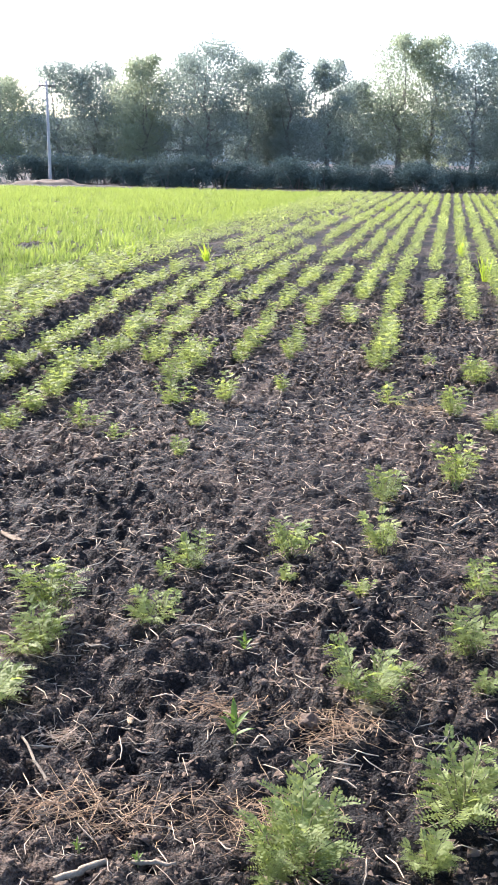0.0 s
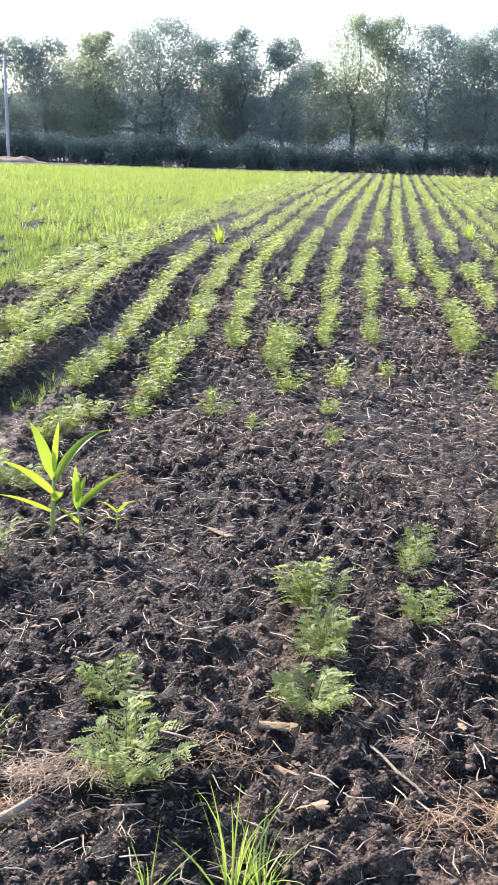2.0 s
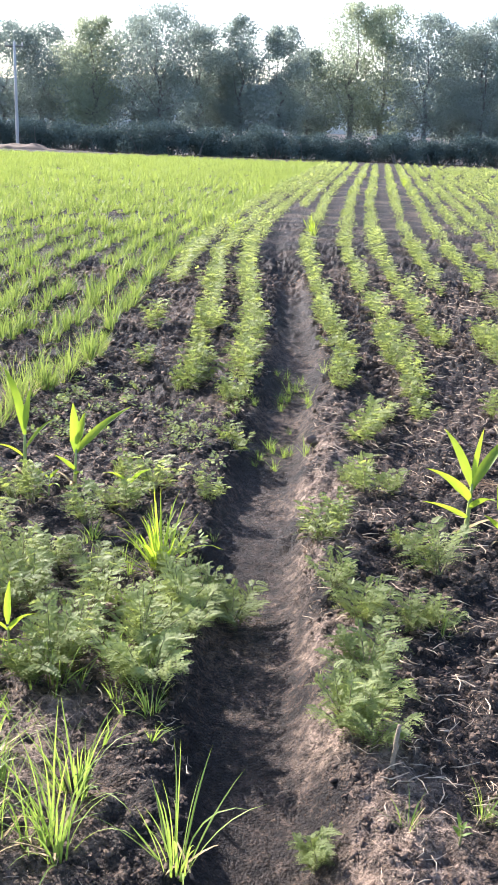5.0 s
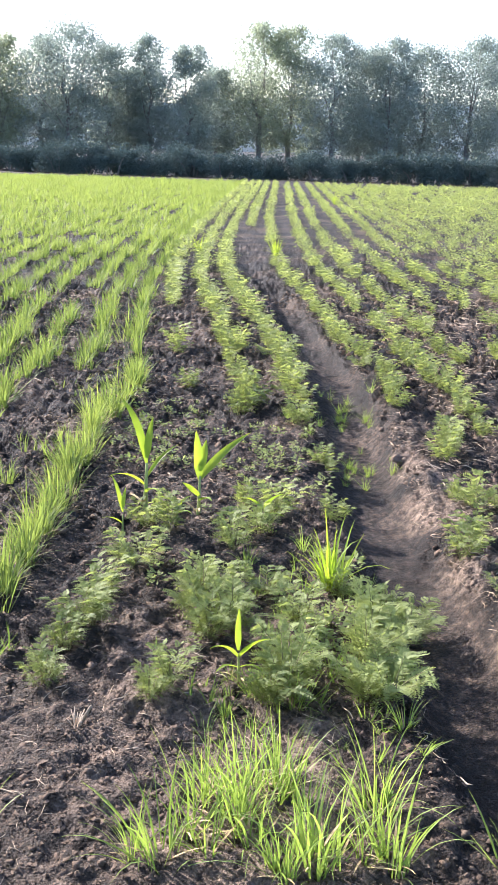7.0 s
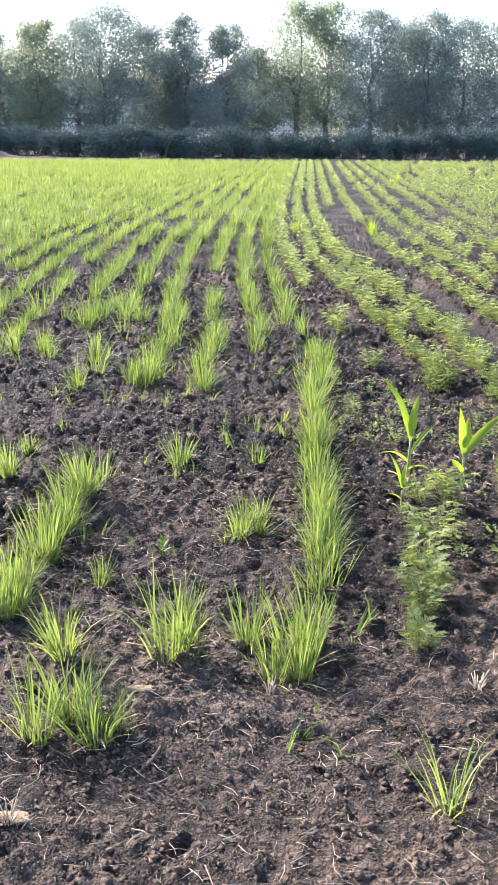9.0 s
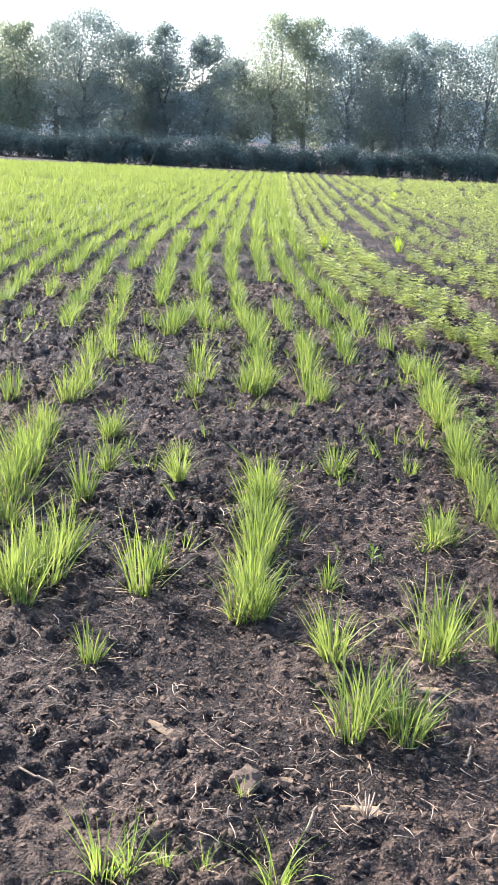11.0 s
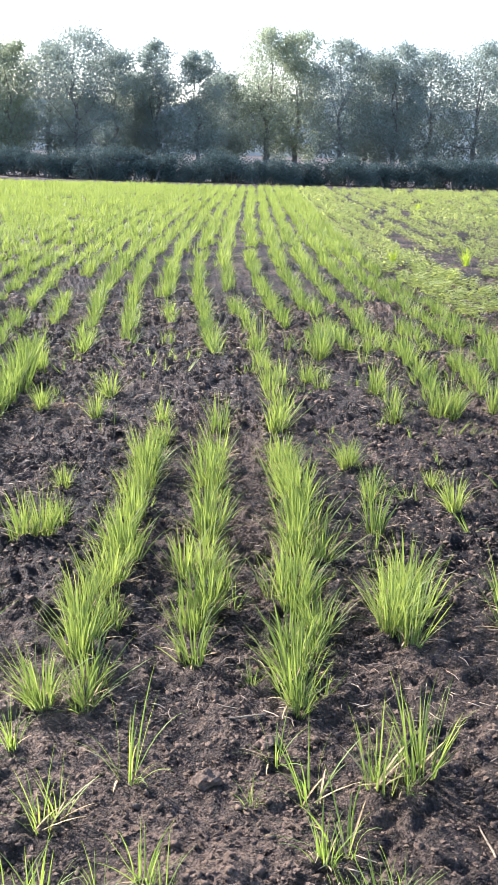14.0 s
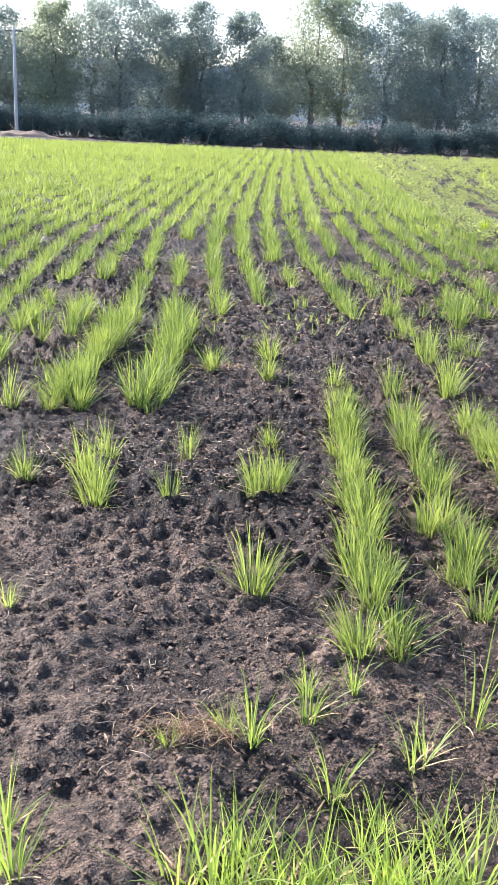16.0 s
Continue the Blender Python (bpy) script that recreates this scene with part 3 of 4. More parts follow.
WHEAT_AT_D = [
    (-6.94, 5.09, 0.21), (-6.62, 5.06, 0.2), (-7.32, 5.12, 0.21), (-7.32, 5.7, 0.22), (-6.28, 5.06, 0.23), (-6.31, 5.75, 0.25),
    (-5.65, 5.89, 0.29), (-5.32, 5.37, 0.24), (-6.61, 3.92, 0.21), (-6.59, 3.48, 0.22), (-6.62, 2.55, 0.16), (-6.93, 4.73, 0.16),
    (-6.92, 4.14, 0.22), (-6.94, 3.59, 0.23), (-6.93, 3.21, 0.23), (-6.93, 2.85, 0.23), (-6.97, 2.54, 0.22), (-7.01, 2.05, 0.21),
    (-7.65, 5.26, 0.19), (-7.35, 3.27, 0.21), (-7.27, 3.37, 0.22), (-7.32, 2.4, 0.25), (-7.66, 3.83, 0.16), (-7.94, 5.04, 0.19),
    (-8.06, 5.96, 0.19), (-6.62, 4.99, 0.23), (-6.33, 6, 0.23), (-7.96, 3.17, 0.28), (-8, 3.65, 0.21), (-8.27, 3.29, 0.19),
]
WHEAT_AT_E = [
    (-8.61, 4.34, 0.26), (-8.31, 4.61, 0.36), (-8.5, 6.55, 0.2), (-7.99, 4.45, 0.33), (-7.98, 5.45, 0.24), (-7.67, 3.18, 0.14),
    (-7.66, 3.7, 0.21), (-7.33, 3.33, 0.23), (-7.23, 3.54, 0.15), (-7.68, 5.37, 0.21), (-8.78, 5.75, 0.29),
    (-8.04, 3.38, 0.26), (-7.95, 3.08, 0.24), (-6.07, 6.22, 0.2), (-6.24, 6.16, 0.22), (-5.55, 7.14, 0.2), (-4.49, 2.36, 0.24), (-5.6, 4.09, 0.13), (-7.29, 3.95, 0.14),
]
for px, py, ph in (*WHEAT_AT_A, *WHEAT_AT_B, *WHEAT_AT_C, *WHEAT_AT_D, *WHEAT_AT_E):
    put("wheat", build_wheat, 6, px, py, ph * 1)
GRASS_AT_A = [
    (-1.28, 1.83, 0.21), (-1.23, 1.86, 0.16), (-1.43, 1.79, 0.12), (-1.93, 2.19, 0.16), (-2.1, 1.89, 0.19), (-2.05, 1.87, 0.13),
    (-2.3, 2.72, 0.11), (-1.91, 1.83, 0.14), (-1.97, 1.91, 0.08), (-2.27, 1.88, 0.09), (-2.43, 1.81, 0.09), (-3.14, 1.86, 0.26),
    (-2.88, 1.66, 0.24), (-3.18, 1.67, 0.16), (-3.31, 2.27, 0.16), (-3.04, 2.16, 0.11), (-4.01, 1.64, 0.2), (-3.66, 1.65, 0.15),
    (-3.6, 1.63, 0.25), (-3.55, 1.72, 0.22), (-3.52, 1.86, 0.16), (-3.45, 1.76, 0.21), (-3.42, 1.91, 0.19), (-3.36, 1.85, 0.2),
    (-3.3, 1.61, 0.25), (-3.26, 1.65, 0.25), (-3.15, 1.74, 0.24), (-3.12, 1.66, 0.25), (-3.37, 1.6, 0.12), (-3.2, 2.95, 0.1),
]
GRASS_AT_B = [
    (-3.17, 3.02, 0.1), (-5.51, 1.28, 0.15), (-5.46, 1.3, 0.12), (-5.39, 1.32, 0.08), (-5.31, 1.31, 0.08), (-5.16, 1.3, 0.15),
    (-5.24, 1.54, 0.06), (-6.3, 1.7, 0.22), (-6.23, 1.53, 0.19), (-6.28, 1.47, 0.15), (-6.17, 1.31, 0.16), (-6.38, 1.84, 0.13),
    (-6.44, 1.66, 0.08), (-6.07, 1.7, 0.1), (-6.14, 1.75, 0.1), (-6.91, 1.55, 0.16), (-6.88, 1.59, 0.14), (-6.74, 1.75, 0.27),
    (-7.04, 1.83, 0.13), (-7.16, 1.8, 0.1), (-6.44, 2.2, 0.09), (-6.5, 2.73, 0.13), (-7.05, 1.28, 0.15), (-7.01, 1.34, 0.12),
    (-6.92, 1.3, 0.18), (-6.87, 1.33, 0.15), (-6.75, 1.33, 0.11), (-6.66, 1.36, 0.14), (-6.62, 1.33, 0.12), (-6.23, 1.35, 0.11),
]
GRASS_AT_C = [
    (-6.13, 1.35, 0.13), (-7.42, 1.09, 0.22), (-7.36, 1.11, 0.25), (-7.31, 1.1, 0.21), (-7.25, 1.12, 0.21), (-7.2, 1.11, 0.22),
    (-7.15, 1.15, 0.2), (-7.06, 1.12, 0.22), (-7.01, 1.17, 0.2), (-6.96, 1.13, 0.22), (-6.9, 1.16, 0.2), (-6.84, 1.14, 0.22),
    (-7.75, 1.12, 0.2), (-7.8, 1.25, 0.15), (-7.3, 1.58, 0.17), (-7.36, 1.62, 0.11), (-7.49, 1.54, 0.09), (-7.16, 1.69, 0.18),
    (-7.11, 1.42, 0.15), (-8.04, 2.18, 0.11),
]
for px, py, ph in (*GRASS_AT_A, *GRASS_AT_B, *GRASS_AT_C):
    put("grass", build_grass, 4, px, py, ph * 1.05)


# ---- maize ----
def maize(x, y, h, leaves, withered=0):
    """A stalk with arching leaves: place on the stalk, bearing, lean, length and width in shares of the height, bend, twist."""
    r = random.Random(int(x * 1000))
    root = new("maize_plant")
    root.matrix_basis = Matrix.Translation((x, y, spot(x, y)))
    sh = h * 0.55
    lean = Vector((r.gauss(0, 0.06), r.gauss(0, 0.06), 1))
    pts = [lean * (sh * i / 5 - 0.02) for i in range(6)]
    part("stalk", raw("stalk", *tube(pts, [0.024 * h * (1.3 - 0.16 * i) for i in range(6)], 7), MAIZE_STALK, True), root, "pale green stalk")
    for s, az, a, length, width, bend, twist in leaves:
        turn = (math.pi / 2 if math.sin(az) > 0 else -math.pi / 2) - az
        twist += 0.75 * math.atan2(math.sin(turn), math.cos(turn))
        part("leaf", raw("leaf", *blade(lean * (sh * s), az, a, h * length, h * width, bend * 1.25, 12, 0.25, twist, 0.3, r.uniform(-0.09, 0.09)), MAIZE, True), root)
    for k in range(withered):
        part("leaf", raw("leaf", *blade(lean * (sh * 0.08 * k), 2.2 * k + x, 0.9, h * r.uniform(0.3, 0.5), h * 0.05, 1.5, 8, 0.3, 0.4), DRY, True), root, "withered brown lower leaf")
    return tagged(root, "young maize plant with broad glossy bright green leaves", "maize plant", "young maize plants")


TALL = ((0.6, 3.7, 0.66, 0.62, 0.16, 0.7, 0.2), (0.85, 2.6, 0.40, 0.62, 0.14, 0.5, 0.4), (1.0, 0.4, 0.06, 0.50, 0.07, 0.15, 0.6), (0.8, 0.55, 0.45, 0.85, 0.13, 1.3, -0.1),
        (0.28, 3.7, 0.95, 0.58, 0.13, 0.5, 0.1), (0.45, -0.8, 0.7, 0.48, 0.12, 0.9, -0.2))
FORKED = ((0.9, 2.4, 0.24, 0.82, 0.11, 0.9, 0.4), (1.0, 0.9, 0.10, 0.45, 0.12, 0.2, -0.4), (0.45, 3.5, 0.75, 0.48, 0.07, 1.1, 0.2), (0.6, 0.5, 0.55, 0.52, 0.06, 0.7, -0.2), (0.3, -1.2, 0.8, 0.4, 0.07, 1.3, 0.3))
BROAD = ((0.8, 2.1, 0.15, 0.64, 0.16, 0.2, 0.3), (1.0, 1.0, 0.35, 0.42, 0.14, 0.3, -0.2), (0.8, 0.6, 0.75, 0.92, 0.17, 0.4, 0.0), (0.4, 3.8, 0.7, 0.42, 0.13, 0.4, 0.1), (0.3, -0.9, 0.9, 0.4, 0.09, 0.9, 0.2))
SMALL_MAIZE = ((0.9, 1.9, 0.15, 0.62, 0.12, 0.3, 0.3), (0.7, 3.6, 0.6, 0.62, 0.11, 1.1, 0.2), (0.7, -0.4, 0.55, 0.62, 0.11, 0.9, -0.2), (0.4, -0.8, 0.85, 0.58, 0.08, 1.2, 0.3), (0.4, 3.9, 0.9, 0.55, 0.08, 1.1, -0.3))
maize(-2.18, 3.45, 0.37, TALL, 2)
maize(-2.06, 3.41, 0.24, BROAD[:4], 1)
maize(-1.97, 3.54, 0.16, SMALL_MAIZE[1:], 1)
maize(-3.90, 3.73, 0.38, FORKED, 2)
maize(-3.68, 3.68, 0.31, BROAD, 2)
maize(-3.47, 2.37, 0.19, SMALL_MAIZE, 2)
maize(-3.95, 3.45, 0.19, FORKED[:3], 1)
maize(-3.76, 3.60, 0.17, SMALL_MAIZE[1:], 1)
maize(-3.42, 3.53, 0.20, SMALL_MAIZE[1:], 2)


for x0, lo, hi, h in ((-4.26, 2.75, 6.4, 0.21), (-6.28, 2.05, 4.4, 0.23), (-6.94, 2.05, 4.8, 0.22), (-6.61, 2.6, 4.4, 0.2), (-5.22, 2.45, 3.6, 0.22), (-5.92, 2.5, 2.95, 0.24)):
    py = lo
    while py < hi:
        put("wheat", build_wheat, 6, x0 + pick.gauss(0, 0.035), py, h * pick.uniform(0.55, 1.2))
        py += pick.uniform(0.06, 0.15)


# ---- the sown rows ----
BEND_X = [-30, -12, -8, -7, -6.3, -5.9, -5.6, -5.3, -4.9, -4.6, -4.3, -3.9, -3.5, -3.2, -2.65, -2.2, -1.95, -1.6, -1.35, -1.0, -0.5, 0.5, 20]
BEND = [0.45, 0.55, 0.6, 0.62, 0.6, 0.55, 0.53, 0.52, 0.52, 0.55, 0.62, 0.85, 0.95, 0.98, 0.85, 0.72, 0.65, 0.42, 0.22, 0.2, 0.15, 0.0, 0]


def row_x(x0, y):
    """A sown row runs ahead and swings to the left, most of all beside the channel."""
    s = np.interp(y, (5, 6.5, 8, 9.3, 10.5, 12.5, 15, 20, 25, 33, 48), (0, 0.11, 0.30, 0.50, 0.66, 0.82, 0.92, 1.0, 1.0, 0.95, 0.88))
    return x0 - np.interp(x0, BEND_X, BEND) * s


def along(x0, start, end, step, rng, gap, jitter, thin=0.3, patchy=0.0):
    y = np.arange(start, end, step)
    y = y + rng.uniform(-0.4, 0.4, len(y)) * step
    x = row_x(x0, y) + rng.normal(0, jitter, len(y))
    keep = value_noise(x * 1.0 + 50, y, 0.6, 21 + int(x0 * 10)) > gap + thin * np.clip((start + 3 - y) / 3, 0, 1) + patchy * np.clip((15 - y) / 5, 0, 1)
    return x[keep], y[keep]


rng = np.random.default_rng(3)
chick_rows = [(-3.94, 7.0), (-3.53, 5.4), (-3.22, 5.5), (-2.95, 19.0), (-2.66, 5.2), (-2.28, 5.0), (-1.98, 5.1), (-1.68, 6.2), (-1.42, 5.9), (-1.10, 6.6), (-0.79, 7.4), (-0.48, 7.0),
              (-0.14, 6.9), (0.17, 6.6), (0.48, 6.0)] + [(0.8 + 0.32 * k, 5.5 + 0.3 * (k % 3)) for k in range(24)]
wheat_rows = [(-4.30, 6.3), (-4.62, 7.4), (-4.93, 7.0), (-5.27, 7.2), (-5.60, 7.0), (-5.95, 7.2), (-6.29, 6.2), (-6.62, 7.0), (-6.95, 7.4), (-7.29, 7.2), (-7.62, 7.0),
              (-7.96, 6.2), (-8.28, 5.6), (-8.62, 5.2)] + [(-8.95 - 0.33 * k, 4.6 + 0.5 * (k % 3)) for k in range(46)]
FIELD_END = 49.0
cx, cy, wx, wy = [], [], [], []
for x0, y0 in chick_rows:
    x, y = along(x0, y0, FIELD_END, 0.165, rng, 0.1 if x0 < -3.1 else 0.25 if x0 < -2.2 else 0.3, 0.026, 0.02 if -3.6 < x0 < -2.2 else 0.3, 0.0 if x0 < -2.2 else 0.07)
    cx.append(x); cy.append(y)
for x0, y0 in wheat_rows:
    x, y = along(x0, y0, FIELD_END, 0.068, rng, 0.15, 0.028, 0.3, 0.06)
    wx.append(x); wy.append(y)
cx, cy, wx, wy = (np.concatenate(a) for a in (cx, cy, wx, wy))
wx = wx + rng.normal(0, 1, len(wx)) * np.interp(wy, (9, 16), (0.0, 0.05))
# thick stretches that reach out of the rows
for x0, lo, hi in ((-8.35, 4.3, 6.3), (-7.93, 4.3, 6.5), (-4.94, 5.9, 7.0), (-4.66, 6.3, 7.4), (-5.9, 7.1, 7.9), (-5.26, 5.7, 7.6)):
    y = np.arange(lo, hi, 0.05)
    wx, wy = np.concatenate([wx, x0 + rng.normal(0, 0.035, len(y))]), np.concatenate([wy, y])
k = (wx > -10.2 - 0.31 * np.clip(wy - 6, 0, 99)) & (wy < 44.0)
wx, wy = wx[k], wy[k]
k = (cx < 1.8 + 0.11 * cy) & (cy < 44.0)
cx, cy = cx[k], cy[k]
clear = np.abs(channel(cx, cy)) > np.interp(cy, (5, 8, 13), (0.14, 0.06, 0.0))
cx, cy = cx[clear], cy[clear]
ch = 0.172 * (0.6 + 0.4 * value_noise(cx, cy, 0.5, 31) + 0.45 * rng.random(len(cx))) * np.where(cy > 15, 0.95, 1) * np.where((cy < 15) & (channel(cx, cy) < 0), 1.12, 1)
wh = np.where((wx < -7.8) & (wy < 6.5), 0.235, 0.18) * (0.55 + 0.45 * value_noise(wx, wy, 0.35, 33) + 0.4 * rng.random(len(wx)))
first = (cy < 7.6) & (cx < 0.6)
for x, y, h in zip(cx[first], cy[first], ch[first]):
    put("chickpea", build_chickpea, 6, float(x), float(y), float(h))
first_w = (np.arange(len(wx)) < len(wx) - 150) & (wy < 6.7) & (wx > -9.0) & (rng.random(len(wx)) < 0.5)
for x, y, h in zip(wx[first_w], wy[first_w], wh[first_w]):
    put("wheat", build_wheat, 6, float(x), float(y), float(h))


def stand(name, shapes, x, y, h, mat, label, category, extra=0.0):
    if len(x):
        v, f = scatter(shapes, x, y, height(x, y) - 0.005, h * (1 + extra), rng, 0.08)
        tagged(new(name, raw(name, v, f, mat)), label, category, kind="stuff")


for lo, hi, n, size in ((0, 13, 130, 0.15), (13, 22, 60, 0.2), (22, 60, 28, 0.33)):
    m = (cy >= lo) & (cy < hi) & ~first
    shapes = [sparse_leaf_shape(200 + k, n, size) if lo else chickpea_shape(200 + k, 8, 6, 3, 0.55, 0.115)[1] for k in range(6)]
    stand("chickpea_rows", shapes, cx[m], cy[m], ch[m], CHICKPEA,
          "rows of light green chickpea bushes on dark soil", "chickpea crop")
for lo, hi, n, wd, thin, segs in ((0, 13, 18, 0.034, 1.0, 2), (13, 22, 13, 0.06, 1.0, 2), (22, 60, 14, 0.10, 0.8, 1)):
    m = (wy >= lo) & (wy < hi) & ~first_w & (rng.random(len(wx)) < thin)
    stand("wheat_rows", [far_tuft_shape(300 + k, n, wd, segs) for k in range(6)], wx[m], wy[m], wh[m], WHEAT,
          "rows of bright green young wheat", "wheat crop")


# ---- litter on the soil ----
def crumb_shape(seed, half=False):
    """An angular lump of soil; half of one where it is sunk in the ground."""
    r = random.Random(seed)
    v = [tuple(d[i] * r.uniform(0.16, 0.62) + r.gauss(0, 0.1) for i in range(3)) for d in ((1, 0, 0), (-1, 0, 0), (0, 1, 0), (0, -1, 0), (0, 0, 0.7), (0, 0, -0.7))]
    f = [(4, 0, 2), (4, 2, 1), (4, 1, 3), (4, 3, 0), (5, 2, 0), (5, 1, 2), (5, 3, 1), (5, 0, 3)]
    return (np.array(v[:5]), np.array(f[:4])) if half else (np.array(v), np.array(f))


def straw_shape(seed):
    """A slightly bent scrap of straw of unit length, three-sided."""
    r = random.Random(seed)
    b, w = r.gauss(0, 0.10), r.uniform(0.6, 1.7)
    return tube([(-0.5, 0, 0.05), (r.uniform(-0.2, 0.2), b, r.uniform(0.02, 0.25)), (0.5, r.gauss(0, 0.12), r.uniform(0, 0.4))],
                [0.015 * w, 0.022 * w, 0.010 * w], 3)


def strewn(count, lo, hi, rng, power=1.5):
    """Places over the near strip, thicker towards the camera."""
    y = lo + (hi - lo) * rng.random(count) ** power
    x = -4.0 + (4.4 + 0.12 * y) * rng.uniform(-1, 1, count)
    # ragged edges, thinning out into the bare ground
    side = np.random.default_rng(count)
    near = y < lo + 0.35
    y = np.where(near, y - 0.9 * side.random(count) ** 2, y)
    rim = np.abs(x + 4.0) > 3.9 + 0.12 * y
    x = np.where(rim, x + np.sign(x + 4.0) * 1.1 * side.random(count) ** 2, x)
    return x, y


x, y = strewn(80000, 1.0, 10.0, rng, 1.5)
keep = (value_noise(x, y, 0.35, 41) > 0.3) & ((np.abs(channel(x, y)) > 0.16) | (y > 9.5))
x, y = x[keep], y[keep]
s = (0.008 + np.where((x < -3.2) & (y < 3), 0.026, 0.028) * rng.random(len(x)) ** 4) * np.interp(y, (2, 5, 12), (0.9, 1.4, 2.2))
v, f = scatter([crumb_shape(k) for k in range(12)], x, y, height(x, y) + s * 0.12, s, rng, 0.5)
tagged(new("soil_crumbs", raw("soil_crumbs", v, f, CLOD)), "loose dark crumbs and clods of soil", "soil", kind="stuff")
# a finer tilth of crumbs close by
x, y = strewn(105000, 1.0, 5.2, rng, 1.25)
keep = np.abs(channel(x, y)) > 0.17
x, y = x[keep], y[keep]
s = 0.007 + 0.017 * rng.random(len(x)) ** 2.5
v, f = scatter([crumb_shape(30 + k, True) for k in range(12)], x, y, height(x, y), s, rng, 0.4)
tagged(new("soil_crumbs", raw("soil_crumbs", v, f, CLOD)), "fine loose crumbs of dark soil", "soil", kind="stuff")
x, y = strewn(60000, 1.0, 10.0, rng, 1.4)
keep = (value_noise(x, y, 0.45, 43) > np.where(x > -2.5, 0.12, np.where(x > -4.2, 0.5, 0.6))) & (np.abs(channel(x, y)) > 0.16)
x, y = x[keep], y[keep]
s = (0.014 + 0.06 * rng.random(len(x)) ** 3.0) * np.interp(y, (2, 5, 9), (1, 1.1, 1.4)) * np.interp(x, (-3.4, -2.4), (0.7, 1))
v, f = scatter([straw_shape(k) for k in range(14)], x, y, height(x, y) + 0.005, s, rng, 0.2)
tagged(new("straw_litter", raw("straw_litter", v, f, STRAW)), "scattered dry straw bits on the soil", "straw", kind="stuff")


# low seedlings that came up between the rows
def seedlings(name, count, x0, x1, y0, y1, lo, hi, shapes, mat, label, category):
    x, y = rng.uniform(x0, x1, count), rng.uniform(y0, y1, count)
    keep = (value_noise(x, y, 0.3, 51) > 0.5) & (np.abs(channel(x, y)) > 0.2)
    x, y = x[keep], y[keep]
    h = rng.uniform(lo, hi, len(x))
    v, f = scatter(shapes, x, y, height(x, y) - 0.003, h, rng, 0.3)
    tagged(new(name, raw(name, v, f, mat)), label, category, kind="stuff")


SMALL = [far_tuft_shape(340 + k, 7, 0.045, 2) for k in range(5)]
LEAFY = [sparse_leaf_shape(350 + k, 26, 0.34) for k in range(5)]
seedlings("low_weeds", 170, -4.15, -3.2, 4.2, 5.7, 0.03, 0.07, LEAFY, CHICKPEA, "low patch of small green weeds on the soil", "weeds")
seedlings("low_weeds", 200, -3.8, -3.0, 2.5, 4.0, 0.03, 0.08, LEAFY, CHICKPEA, "low patch of small green weeds between the chickpea bushes", "weeds")
seedlings("grass_seedlings", 240, -6.2, -4.3, 2.9, 6.6, 0.05, 0.13, SMALL, WHEAT, "thin scattered green seedlings between the wheat rows", "seedlings")
seedlings("grass_seedlings", 130, -9.0, -6.3, 4.4, 7.4, 0.05, 0.13, SMALL, WHEAT, "thin scattered green seedlings between the wheat rows", "seedlings")
seedlings("grass_seedlings", 180, -4.4, -3.0, 1.75, 2.6, 0.03, 0.10, SMALL, GRASS, "fine short grass seedlings on the headland", "seedlings")


# ---- single things on the near strip ----
for px, py, ph in ((-3.19, 2.97, 0.27), (-3.37, 14.05, 0.34), (-4.43, 13.95, 0.32), (0.37, 12.6, 0.38), (0.12, 15.8, 0.34), (-1.75, 28.5, 0.36), (1.6, 21.0, 0.3), (-0.6, 33.0, 0.34)):
    put("clump", build_clump, 2, px, py, ph)


def straw_pile(x, y, w, d, n, seed, mat, label):
    """Tangled dry stalks that lie on one another."""
    r = random.Random(seed)
    out = []
    for k in range(int(1.45 * n)):
        px, py = x + r.gauss(0, w * 0.5), y + r.gauss(0, d * 0.55)
        a, L = r.gauss(0.3, 1.1), r.uniform(0.02, 0.11)
        z = spot(px, py) + r.uniform(0.004, 0.028)
        pts = [Vector((px + math.cos(a + b * t) * L * t, py + math.sin(a + b * t) * L * t, z + r.uniform(-0.006, 0.010))) for b in (r.gauss(0, 0.12),) for t in (-0.5, -0.2, 0.1, 0.5)]
        out.append(tube(pts, [0.0006, 0.0009, 0.0008, 0.0005], 3))
    return tagged(new("straw_pile", raw("straw_pile", *joined(out), mat)), label, "straw pile", "straw piles on the soil", kind="stuff")


for k, (px, py, w, d, n) in enumerate(((-1.74, 2.08, 0.13, 0.05, 150), (-1.83, 1.93, 0.10, 0.06, 120), (-0.77, 2.11, 0.2, 0.08, 150), (-0.94, 2.40, 0.06, 0.04, 60), (-0.58, 2.56, 0.09, 0.06, 70),
        (-0.30, 2.52, 0.13, 0.08, 110), (-0.55, 3.2, 0.18, 0.12, 120), (-0.40, 2.15, 0.18, 0.1, 120), (-1.35, 2.24, 0.09, 0.05, 60), (-1.64, 2.12, 0.07, 0.05, 60), (-2.08, 4.0, 0.12, 0.06, 60),
        (-7.44, 1.59, 0.13, 0.04, 120), (-5.6, 7.0, 0.25, 0.2, 90), (-7.6, 5.3, 0.2, 0.12, 90), (-0.2, 6.0, 0.2, 0.1, 70))):
    straw_pile(px, py, w, d, n, 40 + k, FINE_STRAW if k % 3 else STRAW, "tangle of reddish brown dry straw on the soil" if k % 3 else "tangle of pale dry straw on the soil")


